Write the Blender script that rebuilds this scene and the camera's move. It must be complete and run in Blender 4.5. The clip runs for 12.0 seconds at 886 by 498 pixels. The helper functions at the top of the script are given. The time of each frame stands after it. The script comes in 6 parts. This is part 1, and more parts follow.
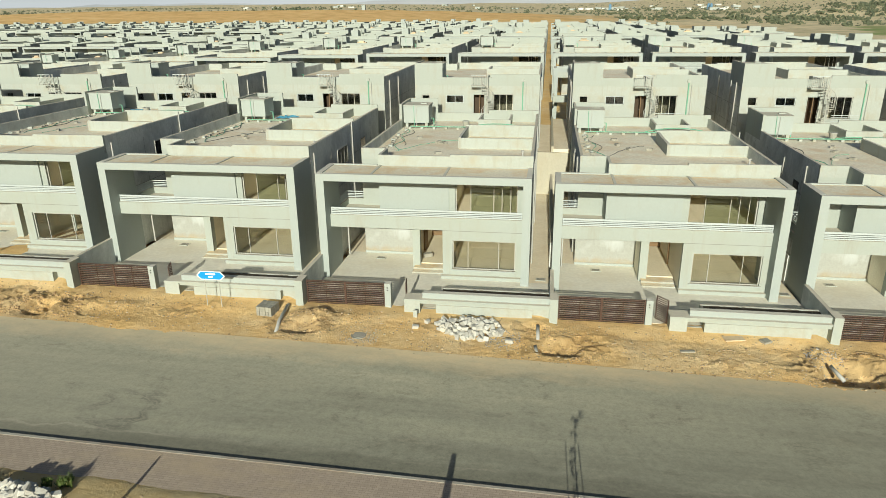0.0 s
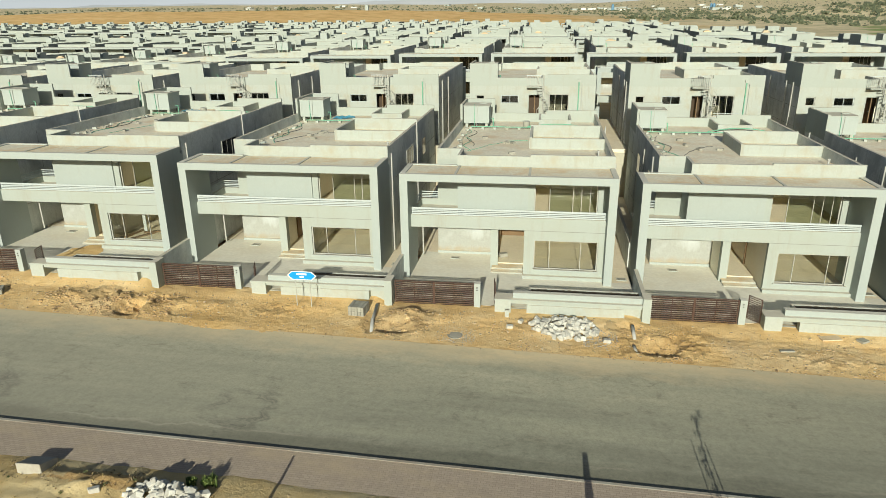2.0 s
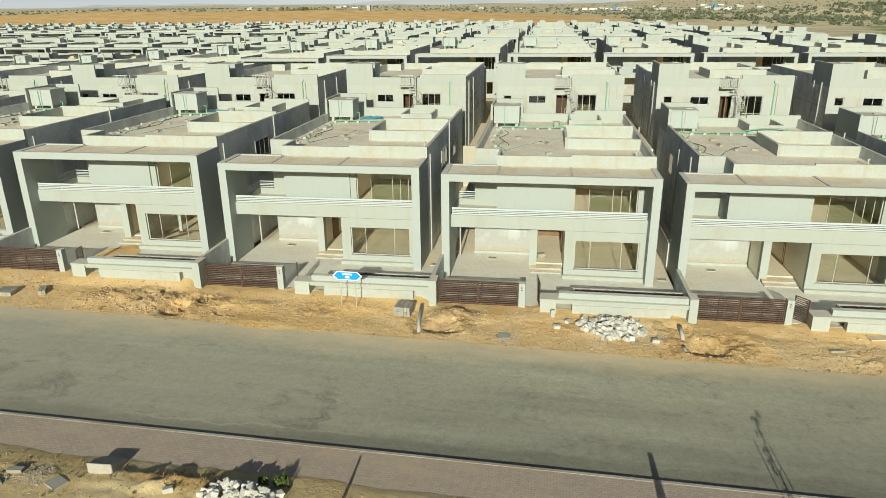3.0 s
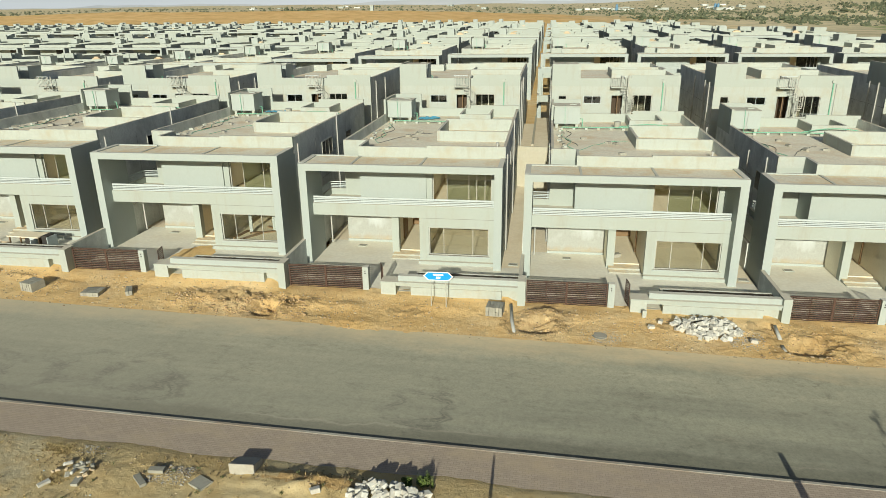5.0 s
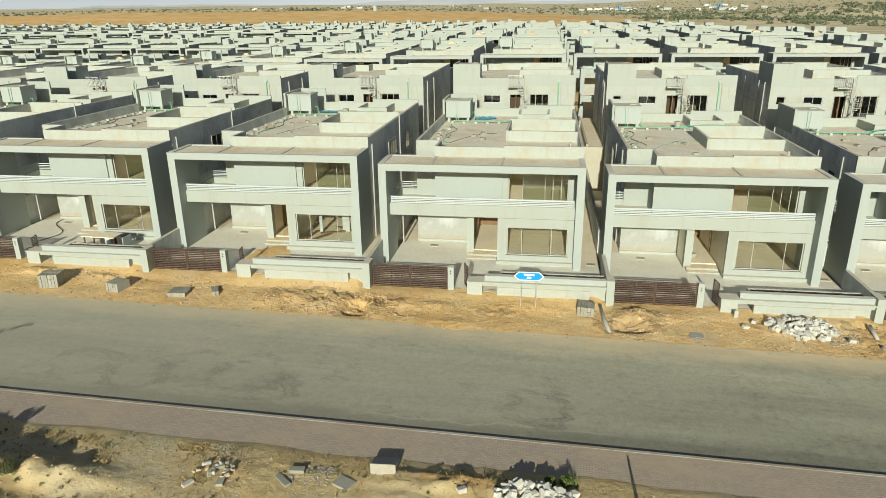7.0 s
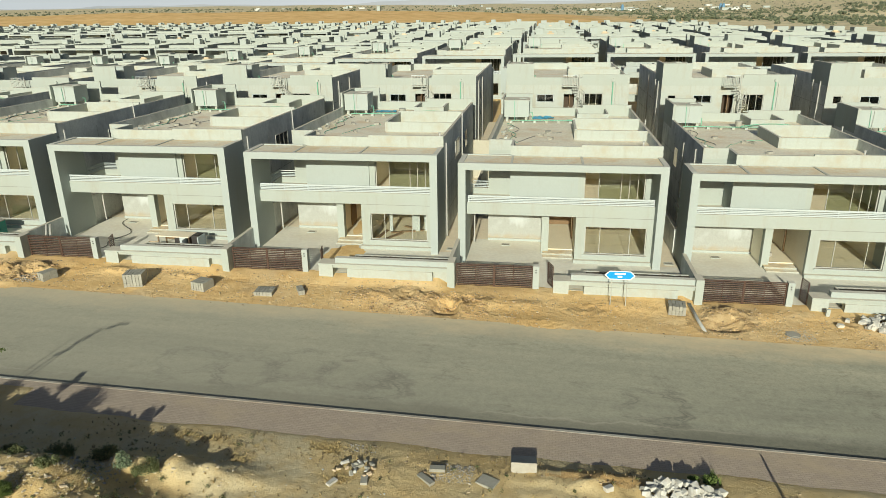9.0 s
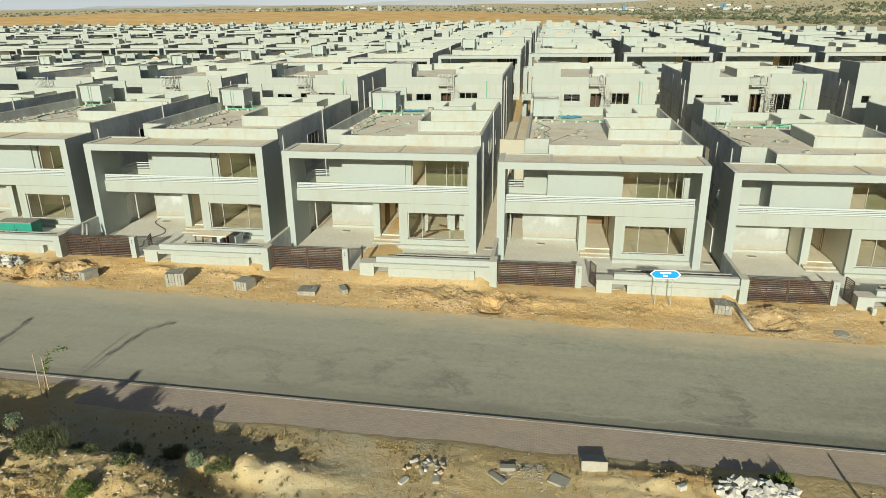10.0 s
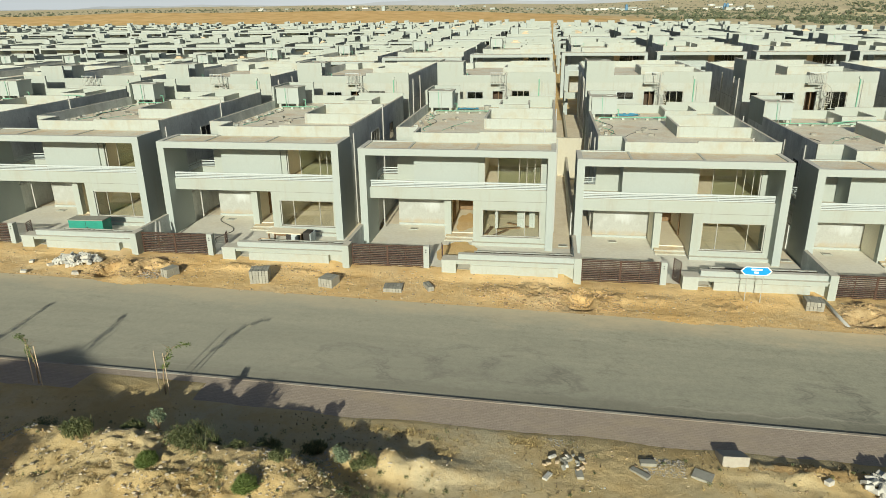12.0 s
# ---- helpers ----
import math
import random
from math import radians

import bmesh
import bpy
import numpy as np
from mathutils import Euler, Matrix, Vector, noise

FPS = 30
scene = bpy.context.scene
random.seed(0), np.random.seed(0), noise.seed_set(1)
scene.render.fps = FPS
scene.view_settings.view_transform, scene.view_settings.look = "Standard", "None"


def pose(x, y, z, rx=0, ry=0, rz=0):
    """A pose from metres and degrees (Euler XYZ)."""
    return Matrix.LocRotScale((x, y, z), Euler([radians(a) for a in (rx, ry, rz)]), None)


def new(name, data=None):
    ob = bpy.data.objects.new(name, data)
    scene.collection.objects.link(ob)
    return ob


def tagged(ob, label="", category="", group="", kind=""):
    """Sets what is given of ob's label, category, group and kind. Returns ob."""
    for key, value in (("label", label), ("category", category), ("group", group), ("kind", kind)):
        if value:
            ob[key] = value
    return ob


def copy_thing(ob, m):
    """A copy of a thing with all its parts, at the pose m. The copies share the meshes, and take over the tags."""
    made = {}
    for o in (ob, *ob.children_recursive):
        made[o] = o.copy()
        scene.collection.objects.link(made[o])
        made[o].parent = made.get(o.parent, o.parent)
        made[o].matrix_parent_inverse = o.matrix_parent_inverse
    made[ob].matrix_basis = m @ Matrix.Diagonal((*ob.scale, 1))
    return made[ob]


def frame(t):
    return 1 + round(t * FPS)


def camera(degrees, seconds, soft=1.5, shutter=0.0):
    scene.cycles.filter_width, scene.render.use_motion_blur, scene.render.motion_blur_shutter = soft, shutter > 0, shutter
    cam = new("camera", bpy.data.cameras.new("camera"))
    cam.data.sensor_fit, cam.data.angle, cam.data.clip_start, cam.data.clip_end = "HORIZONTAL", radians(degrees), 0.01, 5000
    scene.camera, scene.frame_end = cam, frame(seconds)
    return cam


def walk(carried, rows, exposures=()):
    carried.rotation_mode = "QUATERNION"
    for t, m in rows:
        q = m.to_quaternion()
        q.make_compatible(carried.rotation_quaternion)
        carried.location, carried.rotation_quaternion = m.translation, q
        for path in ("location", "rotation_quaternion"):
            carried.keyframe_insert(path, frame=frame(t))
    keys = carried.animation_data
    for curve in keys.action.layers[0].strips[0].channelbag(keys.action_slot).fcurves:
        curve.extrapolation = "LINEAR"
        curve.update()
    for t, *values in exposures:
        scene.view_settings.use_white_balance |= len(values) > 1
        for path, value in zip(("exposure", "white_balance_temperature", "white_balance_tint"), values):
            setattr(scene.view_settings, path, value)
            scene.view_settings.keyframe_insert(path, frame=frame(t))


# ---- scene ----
cam = camera(66.77, 12.0, soft=0.65)
PATH = [
    (0, pose(12.166, -30.127, 14.231, 70.471, 0.545, 8.548)),
    (0.5, pose(11.055, -30.314, 14.244, 70.474, 0.551, 8.546)),
    (1, pose(9.942, -30.500, 14.259, 70.477, 0.558, 8.545)),
    (1.5, pose(8.827, -30.684, 14.275, 70.480, 0.565, 8.544)),
    (2, pose(7.711, -30.866, 14.293, 70.483, 0.571, 8.542)),
    (2.5, pose(6.594, -31.046, 14.312, 70.486, 0.578, 8.541)),
    (3, pose(5.476, -31.225, 14.331, 70.489, 0.585, 8.540)),
    (4, pose(3.237, -31.578, 14.368, 70.495, 0.598, 8.537)),
    (5, pose(0.996, -31.926, 14.403, 70.502, 0.611, 8.534)),
    (5.5, pose(-0.125, -32.098, 14.418, 70.505, 0.618, 8.533)),
    (6, pose(-1.247, -32.270, 14.431, 70.508, 0.624, 8.532)),
    (6.5, pose(-2.369, -32.440, 14.442, 70.511, 0.631, 8.531)),
    (7, pose(-3.490, -32.610, 14.451, 70.514, 0.638, 8.529)),
    (8, pose(-5.733, -32.947, 14.458, 70.520, 0.651, 8.527)),
    (9, pose(-7.974, -33.282, 14.449, 70.526, 0.664, 8.524)),
    (9.5, pose(-9.093, -33.449, 14.438, 70.529, 0.671, 8.523)),
    (10, pose(-10.212, -33.616, 14.422, 70.532, 0.678, 8.521)),
    (10.5, pose(-11.330, -33.782, 14.401, 70.535, 0.684, 8.520)),
    (11, pose(-12.446, -33.949, 14.373, 70.538, 0.691, 8.519)),
    (11.5, pose(-13.562, -34.115, 14.340, 70.541, 0.698, 8.517)),
    (12, pose(-14.676, -34.282, 14.300, 70.544, 0.704, 8.516)),
]
walk(cam, PATH)

# ---- light ----
SUN_UP = 18.6      # degrees over the horizon
SUN_TURN = 1.0     # degrees by which the shadows lean to the left of straight ahead
EXPOSURE = 0.37
scene.view_settings.exposure = EXPOSURE
world = bpy.data.worlds.new("sky")
scene.world = world
world.use_nodes = True
wt = world.node_tree
sky = wt.nodes.new("ShaderNodeTexSky")
sky.sky_type = "NISHITA"
sky.sun_disc = False
sky.sun_elevation = radians(SUN_UP)
sky.sun_rotation = radians(180 - SUN_TURN)
sky.dust_density = 1.6
sky.air_density = 1.0
wt.links.new(sky.outputs[0], wt.nodes["Background"].inputs[0])
wt.nodes["Background"].inputs[1].default_value = 0.043
sun = new("sun", bpy.data.lights.new("sun", "SUN"))
sun.data.energy = 3.85
sun.data.angle = radians(0.5)
sun.data.color = (0.99, 0.98, 0.822)
sun.matrix_world = pose(0, -60, 60, 90 - SUN_UP, 0, SUN_TURN)


# ---- materials ----
def shader(name):
    m = bpy.data.materials.new(name)
    m.use_nodes = True
    return m, m.node_tree, m.node_tree.nodes["Principled BSDF"]


def noise_node(nt, scale, detail=4.0, rough=0.6, stretch=None, seed=0.0):
    """A noise over the object's own metres, stretched where asked."""
    tc = nt.nodes.new("ShaderNodeTexCoord")
    mp = nt.nodes.new("ShaderNodeMapping")
    mp.inputs["Location"].default_value = (seed, seed * 1.7, seed * 0.6)
    if stretch:
        mp.inputs["Scale"].default_value = stretch
    nt.links.new(tc.outputs["Object"], mp.inputs[0])
    n = nt.nodes.new("ShaderNodeTexNoise")
    n.inputs["Scale"].default_value = scale
    n.inputs["Detail"].default_value = detail
    n.inputs["Roughness"].default_value = rough
    nt.links.new(mp.outputs[0], n.inputs["Vector"])
    return n.outputs["Fac"]


def ramp(nt, fac, stops):
    r = nt.nodes.new("ShaderNodeValToRGB")
    e = r.color_ramp.elements
    while len(e) < len(stops):
        e.new(0.5)
    for k, (at, c) in enumerate(stops):
        e[k].position = at
        e[k].color = (*c, 1) if len(c) == 3 else c
    nt.links.new(fac, r.inputs[0])
    return r.outputs[0]


def ramp_over(nt, value, lo, hi, stops):
    """A ramp along a length in metres."""
    r = nt.nodes.new("ShaderNodeMapRange")
    r.inputs[1].default_value = lo
    r.inputs[2].default_value = hi
    nt.links.new(value, r.inputs[0])
    return ramp(nt, r.outputs[0], stops)


def mixed(nt, fac, a, b, kind="MIX"):
    m = nt.nodes.new("ShaderNodeMix")
    m.data_type = "RGBA"
    m.blend_type = kind
    if isinstance(fac, float):
        m.inputs[0].default_value = fac
    else:
        nt.links.new(fac, m.inputs[0])
    for sock, v in ((m.inputs[6], a), (m.inputs[7], b)):
        if isinstance(v, tuple):
            sock.default_value = (*v, 1)
        else:
            nt.links.new(v, sock)
    return m.outputs[2]


def bump(nt, bs, fac, strength, distance):
    b = nt.nodes.new("ShaderNodeBump")
    b.inputs["Strength"].default_value = strength
    b.inputs["Distance"].default_value = distance
    nt.links.new(fac, b.inputs["Height"])
    nt.links.new(b.outputs[0], bs.inputs["Normal"])


def surface(name, base, stain, rough=0.85, fine=9.0, coarse=0.5, amount=(0.45, 0.75), relief=0.08, streak=None, jitter=0.0, spec=0.3, metal=0.0, dust_and_lift=None, grain=0.10):
    """A worn surface: fine grain in the base colour, coarse stains in the other, some upright streaks, and a little relief."""
    m, nt, bs = shader(name)
    g = noise_node(nt, fine, 5.0, 0.7)
    lo = tuple(v * (1 - grain) for v in base)
    hi = tuple(min(1.0, v * (1 + 0.6 * grain)) for v in base)
    col = ramp(nt, g, [(0.3, lo), (0.7, hi)])
    c = noise_node(nt, coarse, 6.0, 0.65, seed=3.1)
    mask = ramp(nt, c, [(amount[0], (0, 0, 0)), (amount[1], (1, 1, 1))])
    col = mixed(nt, mask, col, stain)
    if streak:
        s = noise_node(nt, 1.0, 6.0, 0.7, stretch=(2.6, 2.6, 0.3), seed=7.7)
        col = mixed(nt, ramp(nt, s, [(0.54, (0, 0, 0)), (0.78, (0.7, 0.7, 0.7))]), col, streak)
        spot = noise_node(nt, 2.4, 6.0, 0.75, seed=17.3)
        col = mixed(nt, ramp(nt, spot, [(0.64, (0, 0, 0)), (0.78, (0.6, 0.6, 0.6))]), col, tuple(0.85 * v for v in streak))
    if dust_and_lift:
        # level faces painted paler, brightness the low sun leaves out, with dusty blotches
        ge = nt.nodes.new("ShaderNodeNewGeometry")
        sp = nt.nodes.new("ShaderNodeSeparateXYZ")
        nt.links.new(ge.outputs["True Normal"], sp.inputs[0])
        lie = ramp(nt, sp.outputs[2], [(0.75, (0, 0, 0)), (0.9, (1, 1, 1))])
        col = mixed(nt, lie, col, ramp(nt, c, [(0.35, tuple(0.85 * v for v in dust_and_lift)), (0.65, dust_and_lift)]))
    if jitter:
        oi = nt.nodes.new("ShaderNodeObjectInfo")
        v = ramp(nt, oi.outputs["Random"], [(0.0, (1 - jitter,) * 3), (1.0, (1 + jitter,) * 3)])
        col = mixed(nt, 1.0, col, v, "MULTIPLY")
    nt.links.new(col, bs.inputs["Base Color"])
    bs.inputs["Roughness"].default_value = rough
    bs.inputs["Specular IOR Level"].default_value = spec
    bs.inputs["Metallic"].default_value = metal
    if relief:
        bump(nt, bs, g, relief, 0.03)
    return m


PAINT = surface("cream_paint", (0.375, 0.415, 0.378), (0.36, 0.385, 0.33), coarse=0.35, amount=(0.5, 0.8), streak=(0.335, 0.325, 0.265), grain=0.04, dust_and_lift=(0.64, 0.60, 0.50))
WHITEWASH = surface("white_paint", (0.375, 0.422, 0.40), (0.36, 0.395, 0.365), coarse=0.3, amount=(0.5, 0.85), streak=(0.345, 0.35, 0.305), grain=0.04, dust_and_lift=(0.66, 0.64, 0.56))
PATCHY = surface("patchy_paint", (0.37, 0.385, 0.355), (0.44, 0.47, 0.445), coarse=0.8, amount=(0.56, 0.72), streak=(0.35, 0.33, 0.27))
STAINED = surface("stained_paint", (0.405, 0.44, 0.40), (0.385, 0.375, 0.30), coarse=0.9, amount=(0.50, 0.70), streak=(0.31, 0.27, 0.185), grain=0.08, dust_and_lift=(0.62, 0.60, 0.52))
def patch_paint(m):
    """A trowelled white smear, shifted from house to house, and an earthy stain along the foot."""
    nt = m.node_tree
    bs = nt.nodes["Principled BSDF"]
    col = bs.inputs["Base Color"].links[0].from_socket
    tc = nt.nodes.new("ShaderNodeTexCoord")
    sep = nt.nodes.new("ShaderNodeSeparateXYZ")
    nt.links.new(tc.outputs["Object"], sep.inputs[0])
    oi = nt.nodes.new("ShaderNodeObjectInfo")
    sh = nt.nodes.new("ShaderNodeMath")
    sh.operation = "MULTIPLY_ADD"
    nt.links.new(oi.outputs["Random"], sh.inputs[0])
    sh.inputs[1].default_value = 1.3
    nt.links.new(sep.outputs[0], sh.inputs[2])
    at = nt.nodes.new("ShaderNodeCombineXYZ")
    nt.links.new(sh.outputs[0], at.inputs[0])
    nt.links.new(sep.outputs[2], at.inputs[2])
    far = nt.nodes.new("ShaderNodeVectorMath")
    far.operation = "DISTANCE"
    nt.links.new(at.outputs[0], far.inputs[0])
    far.inputs[1].default_value = (4.1, 0, 1.6)
    wob = nt.nodes.new("ShaderNodeMath")
    wob.operation = "MULTIPLY_ADD"
    nt.links.new(noise_node(nt, 1.6, 4.0, 0.6, stretch=(1.4, 1.0, 0.5), seed=41.0), wob.inputs[0])
    wob.inputs[1].default_value = 1.6
    nt.links.new(far.outputs["Value"], wob.inputs[2])
    col = mixed(nt, ramp_over(nt, wob.outputs[0], 0.95, 1.5, [(0.0, (0.85, 0.85, 0.85)), (0.5, (0.5, 0.5, 0.5)), (1.0, (0, 0, 0))]), col, (0.50, 0.54, 0.53))
    foot = nt.nodes.new("ShaderNodeMath")
    foot.operation = "MULTIPLY_ADD"
    nt.links.new(noise_node(nt, 1.3, 6.0, 0.7, seed=43.0), foot.inputs[0])
    foot.inputs[1].default_value = -1.1
    nt.links.new(sep.outputs[2], foot.inputs[2])
    col = mixed(nt, ramp_over(nt, foot.outputs[0], -0.42, 0.0, [(0.0, (0.8, 0.8, 0.8)), (0.4, (0.5, 0.5, 0.5)), (1.0, (0, 0, 0))]), col, (0.37, 0.31, 0.21))
    nt.links.new(col, bs.inputs["Base Color"])


patch_paint(PATCHY)
# raised above the front paint to brighten side walls that stay in shade
RENDER = surface("cement_render", (0.67, 0.70, 0.67), (0.47, 0.50, 0.48), coarse=0.7, amount=(0.44, 0.66), streak=(0.36, 0.37, 0.34), grain=0.16, dust_and_lift=(0.60, 0.56, 0.46))
CREAM = surface("cream_wall", (0.48, 0.455, 0.36), (0.45, 0.405, 0.295), coarse=0.5, streak=(0.40, 0.34, 0.23))
SANDED = surface("sandy_lane", (0.84, 0.74, 0.56), (0.72, 0.60, 0.41), coarse=0.5, amount=(0.45, 0.75), fine=6.0)
SCREED = surface("roof_screed", (0.86, 0.80, 0.645), (0.74, 0.60, 0.41), coarse=0.5, amount=(0.46, 0.70), fine=6.0, grain=0.16)
TRAY = surface("canopy_screed", (0.82, 0.765, 0.61), (0.73, 0.56, 0.34), coarse=0.7, amount=(0.44, 0.66), fine=7.0, grain=0.16)
# less yellow than the near screed, standing in for haze
FARROOF = surface("far_roof", (0.64, 0.61, 0.50), (0.60, 0.54, 0.40), coarse=0.3)
PAVED = surface("carport_concrete", (0.80, 0.77, 0.66), (0.71, 0.65, 0.52), coarse=0.4, amount=(0.45, 0.75), fine=5.0)
TILE = surface("beige_floor_tile", (0.82, 0.745, 0.56), (0.74, 0.65, 0.45), coarse=0.5, rough=0.6, relief=0.05)
ROOM = surface("room_plaster", (0.84, 0.80, 0.66), (0.80, 0.73, 0.57), coarse=0.4)
SOIL = surface("dark_soil", (0.14, 0.112, 0.082), (0.08, 0.06, 0.045), coarse=2.0, fine=14.0, relief=0.8)
RUST = surface("brown_steel", (0.085, 0.048, 0.034), (0.068, 0.038, 0.028), coarse=1.0, rough=0.55, relief=0.05)
WHITEMETAL = surface("white_metal", (0.47, 0.53, 0.53), (0.43, 0.46, 0.44), rough=0.45, relief=0.0)
ALU = surface("aluminium", (0.42, 0.43, 0.39), (0.36, 0.36, 0.32), rough=0.4, relief=0.0)
PVC = surface("white_pipe", (0.45, 0.46, 0.43), (0.40, 0.39, 0.34), rough=0.5, relief=0.0)
GREENPIPE = surface("green_pipe", (0.16, 0.42, 0.28), (0.22, 0.44, 0.34), rough=0.5, relief=0.0)
WOOD = surface("brown_door", (0.21, 0.135, 0.07), (0.16, 0.10, 0.05), rough=0.6, coarse=1.4)
DARKBROWN = surface("dark_brown_panel", (0.075, 0.05, 0.03), (0.05, 0.034, 0.02), rough=0.7, coarse=1.2)
DARK = surface("dark_opening", (0.05, 0.045, 0.04), (0.03, 0.03, 0.03), relief=0.0)
BLOCK = surface("concrete_block", (0.33, 0.325, 0.275), (0.26, 0.25, 0.205), coarse=3.0, jitter=0.12)
WHITEBLOCK = surface("pale_stone", (0.56, 0.56, 0.51), (0.43, 0.39, 0.31), coarse=2.5, jitter=0.12)
STONE = surface("tan_stone", (0.58, 0.47, 0.32), (0.5, 0.38, 0.24), coarse=3.0, jitter=0.25)
GREENBOX = surface("green_sheet_metal", (0.035, 0.30, 0.22), (0.03, 0.22, 0.17), rough=0.45, coarse=1.0)
BLUE = surface("blue_sign", (0.012, 0.30, 0.72), (0.012, 0.28, 0.66), rough=0.35, relief=0.0)
SIGNWHITE = surface("white_sign", (0.85, 0.85, 0.85), (0.8, 0.8, 0.8), rough=0.35, relief=0.0)
KERB = surface("kerb_concrete", (0.44, 0.43, 0.37), (0.33, 0.28, 0.22), coarse=0.5, amount=(0.4, 0.6))
BARK = surface("thin_bark", (0.30, 0.22, 0.13), (0.2, 0.14, 0.08), coarse=3.0)
HOSE = surface("black_hose", (0.03, 0.03, 0.03), (0.05, 0.05, 0.045), rough=0.5, relief=0.0)
TARP = surface("blue_tarp", (0.10, 0.42, 0.62), (0.2, 0.5, 0.66), rough=0.5)
LAMPROOF = surface("clay_roof", (0.35, 0.18, 0.11), (0.28, 0.14, 0.09))


def leaf_paint(name, a, b):
    m, nt, bs = shader(name)
    g = nt.nodes.new("ShaderNodeNewGeometry")
    col = ramp(nt, g.outputs["Random Per Island"], [(0.0, a), (1.0, b)])
    nt.links.new(col, bs.inputs["Base Color"])
    bs.inputs["Roughness"].default_value = 0.7
    return m


LEAF = leaf_paint("leaf_green", (0.05, 0.09, 0.018), (0.17, 0.23, 0.05))
SHRUB = leaf_paint("shrub_green", (0.045, 0.07, 0.02), (0.20, 0.21, 0.085))
PALELEAF = leaf_paint("pale_leaf", (0.12, 0.17, 0.09), (0.27, 0.33, 0.20))
DRYGRASS = leaf_paint("dry_grass", (0.34, 0.255, 0.11), (0.58, 0.45, 0.21))
FARBUSH = leaf_paint("far_bush", (0.055, 0.075, 0.042), (0.14, 0.16, 0.09))


def glass_paint(name, tint):
    m, nt, bs = shader(name)
    nt.nodes.remove(bs)
    tr = nt.nodes.new("ShaderNodeBsdfTransparent")
    tr.inputs[0].default_value = tint
    gl = nt.nodes.new("ShaderNodeBsdfGlossy")
    gl.inputs["Roughness"].default_value = 0.03
    mx = nt.nodes.new("ShaderNodeMixShader")
    mx.inputs[0].default_value = 0.11
    nt.links.new(tr.outputs[0], mx.inputs[1])
    nt.links.new(gl.outputs[0], mx.inputs[2])
    nt.links.new(mx.outputs[0], nt.nodes["Material Output"].inputs[0])
    return m


GLASS = glass_paint("window_glass", (0.98, 0.985, 0.95, 1))
GREENGLASS = glass_paint("pale_green_glass", (0.80, 0.85, 0.76, 1))
# tint dims the rooms behind, which the low sun would light up
TINTED = glass_paint("tinted_glass", (0.42, 0.43, 0.40, 1))


def ground_paint(name, dim, hue):
    """Sand and gravel: orange-tan, paler where it is trodden, with grit, pebbles and grey patches."""
    m, nt, bs = shader(name)
    big = noise_node(nt, 0.16, 6.0, 0.62)
    mid = noise_node(nt, 1.1, 7.0, 0.7, seed=2.0)
    fine = noise_node(nt, 11.0, 6.0, 0.75, seed=5.0)
    col = ramp(nt, big, [(0.34, (0.74, 0.53, 0.26)), (0.5, (0.78, 0.60, 0.34)), (0.66, (0.75, 0.62, 0.41))])
    col = mixed(nt, ramp(nt, mid, [(0.36, (0.5, 0.5, 0.5)), (0.56, (0, 0, 0))]), col, (0.66, 0.43, 0.19))
    col = mixed(nt, ramp(nt, fine, [(0.32, (0.5, 0.5, 0.5)), (0.42, (0, 0, 0))]), col, (0.42, 0.29, 0.15))
    col = mixed(nt, ramp(nt, fine, [(0.60, (0, 0, 0)), (0.74, (0.5, 0.5, 0.5))]), col, (0.78, 0.64, 0.42))
    col = mixed(nt, 1.0, col, tuple(dim * v for v in hue), "MULTIPLY")
    grey = noise_node(nt, 0.35, 5.0, 0.6, seed=11.0)
    col = mixed(nt, ramp(nt, grey, [(0.60, (0, 0, 0)), (0.74, (0.35, 0.35, 0.35))]), col, (0.60 * dim, 0.52 * dim, 0.38 * dim))
    nt.links.new(col, bs.inputs["Base Color"])
    bs.inputs["Roughness"].default_value = 0.95
    bs.inputs["Specular IOR Level"].default_value = 0.1
    clods = noise_node(nt, 3.2, 7.0, 0.72, seed=9.0)
    both = nt.nodes.new("ShaderNodeMath")
    both.operation = "MULTIPLY_ADD"
    nt.links.new(clods, both.inputs[0])
    both.inputs[1].default_value = 2.2
    nt.links.new(fine, both.inputs[2])
    bump(nt, bs, both.outputs[0], 0.65, 0.042)
    return m


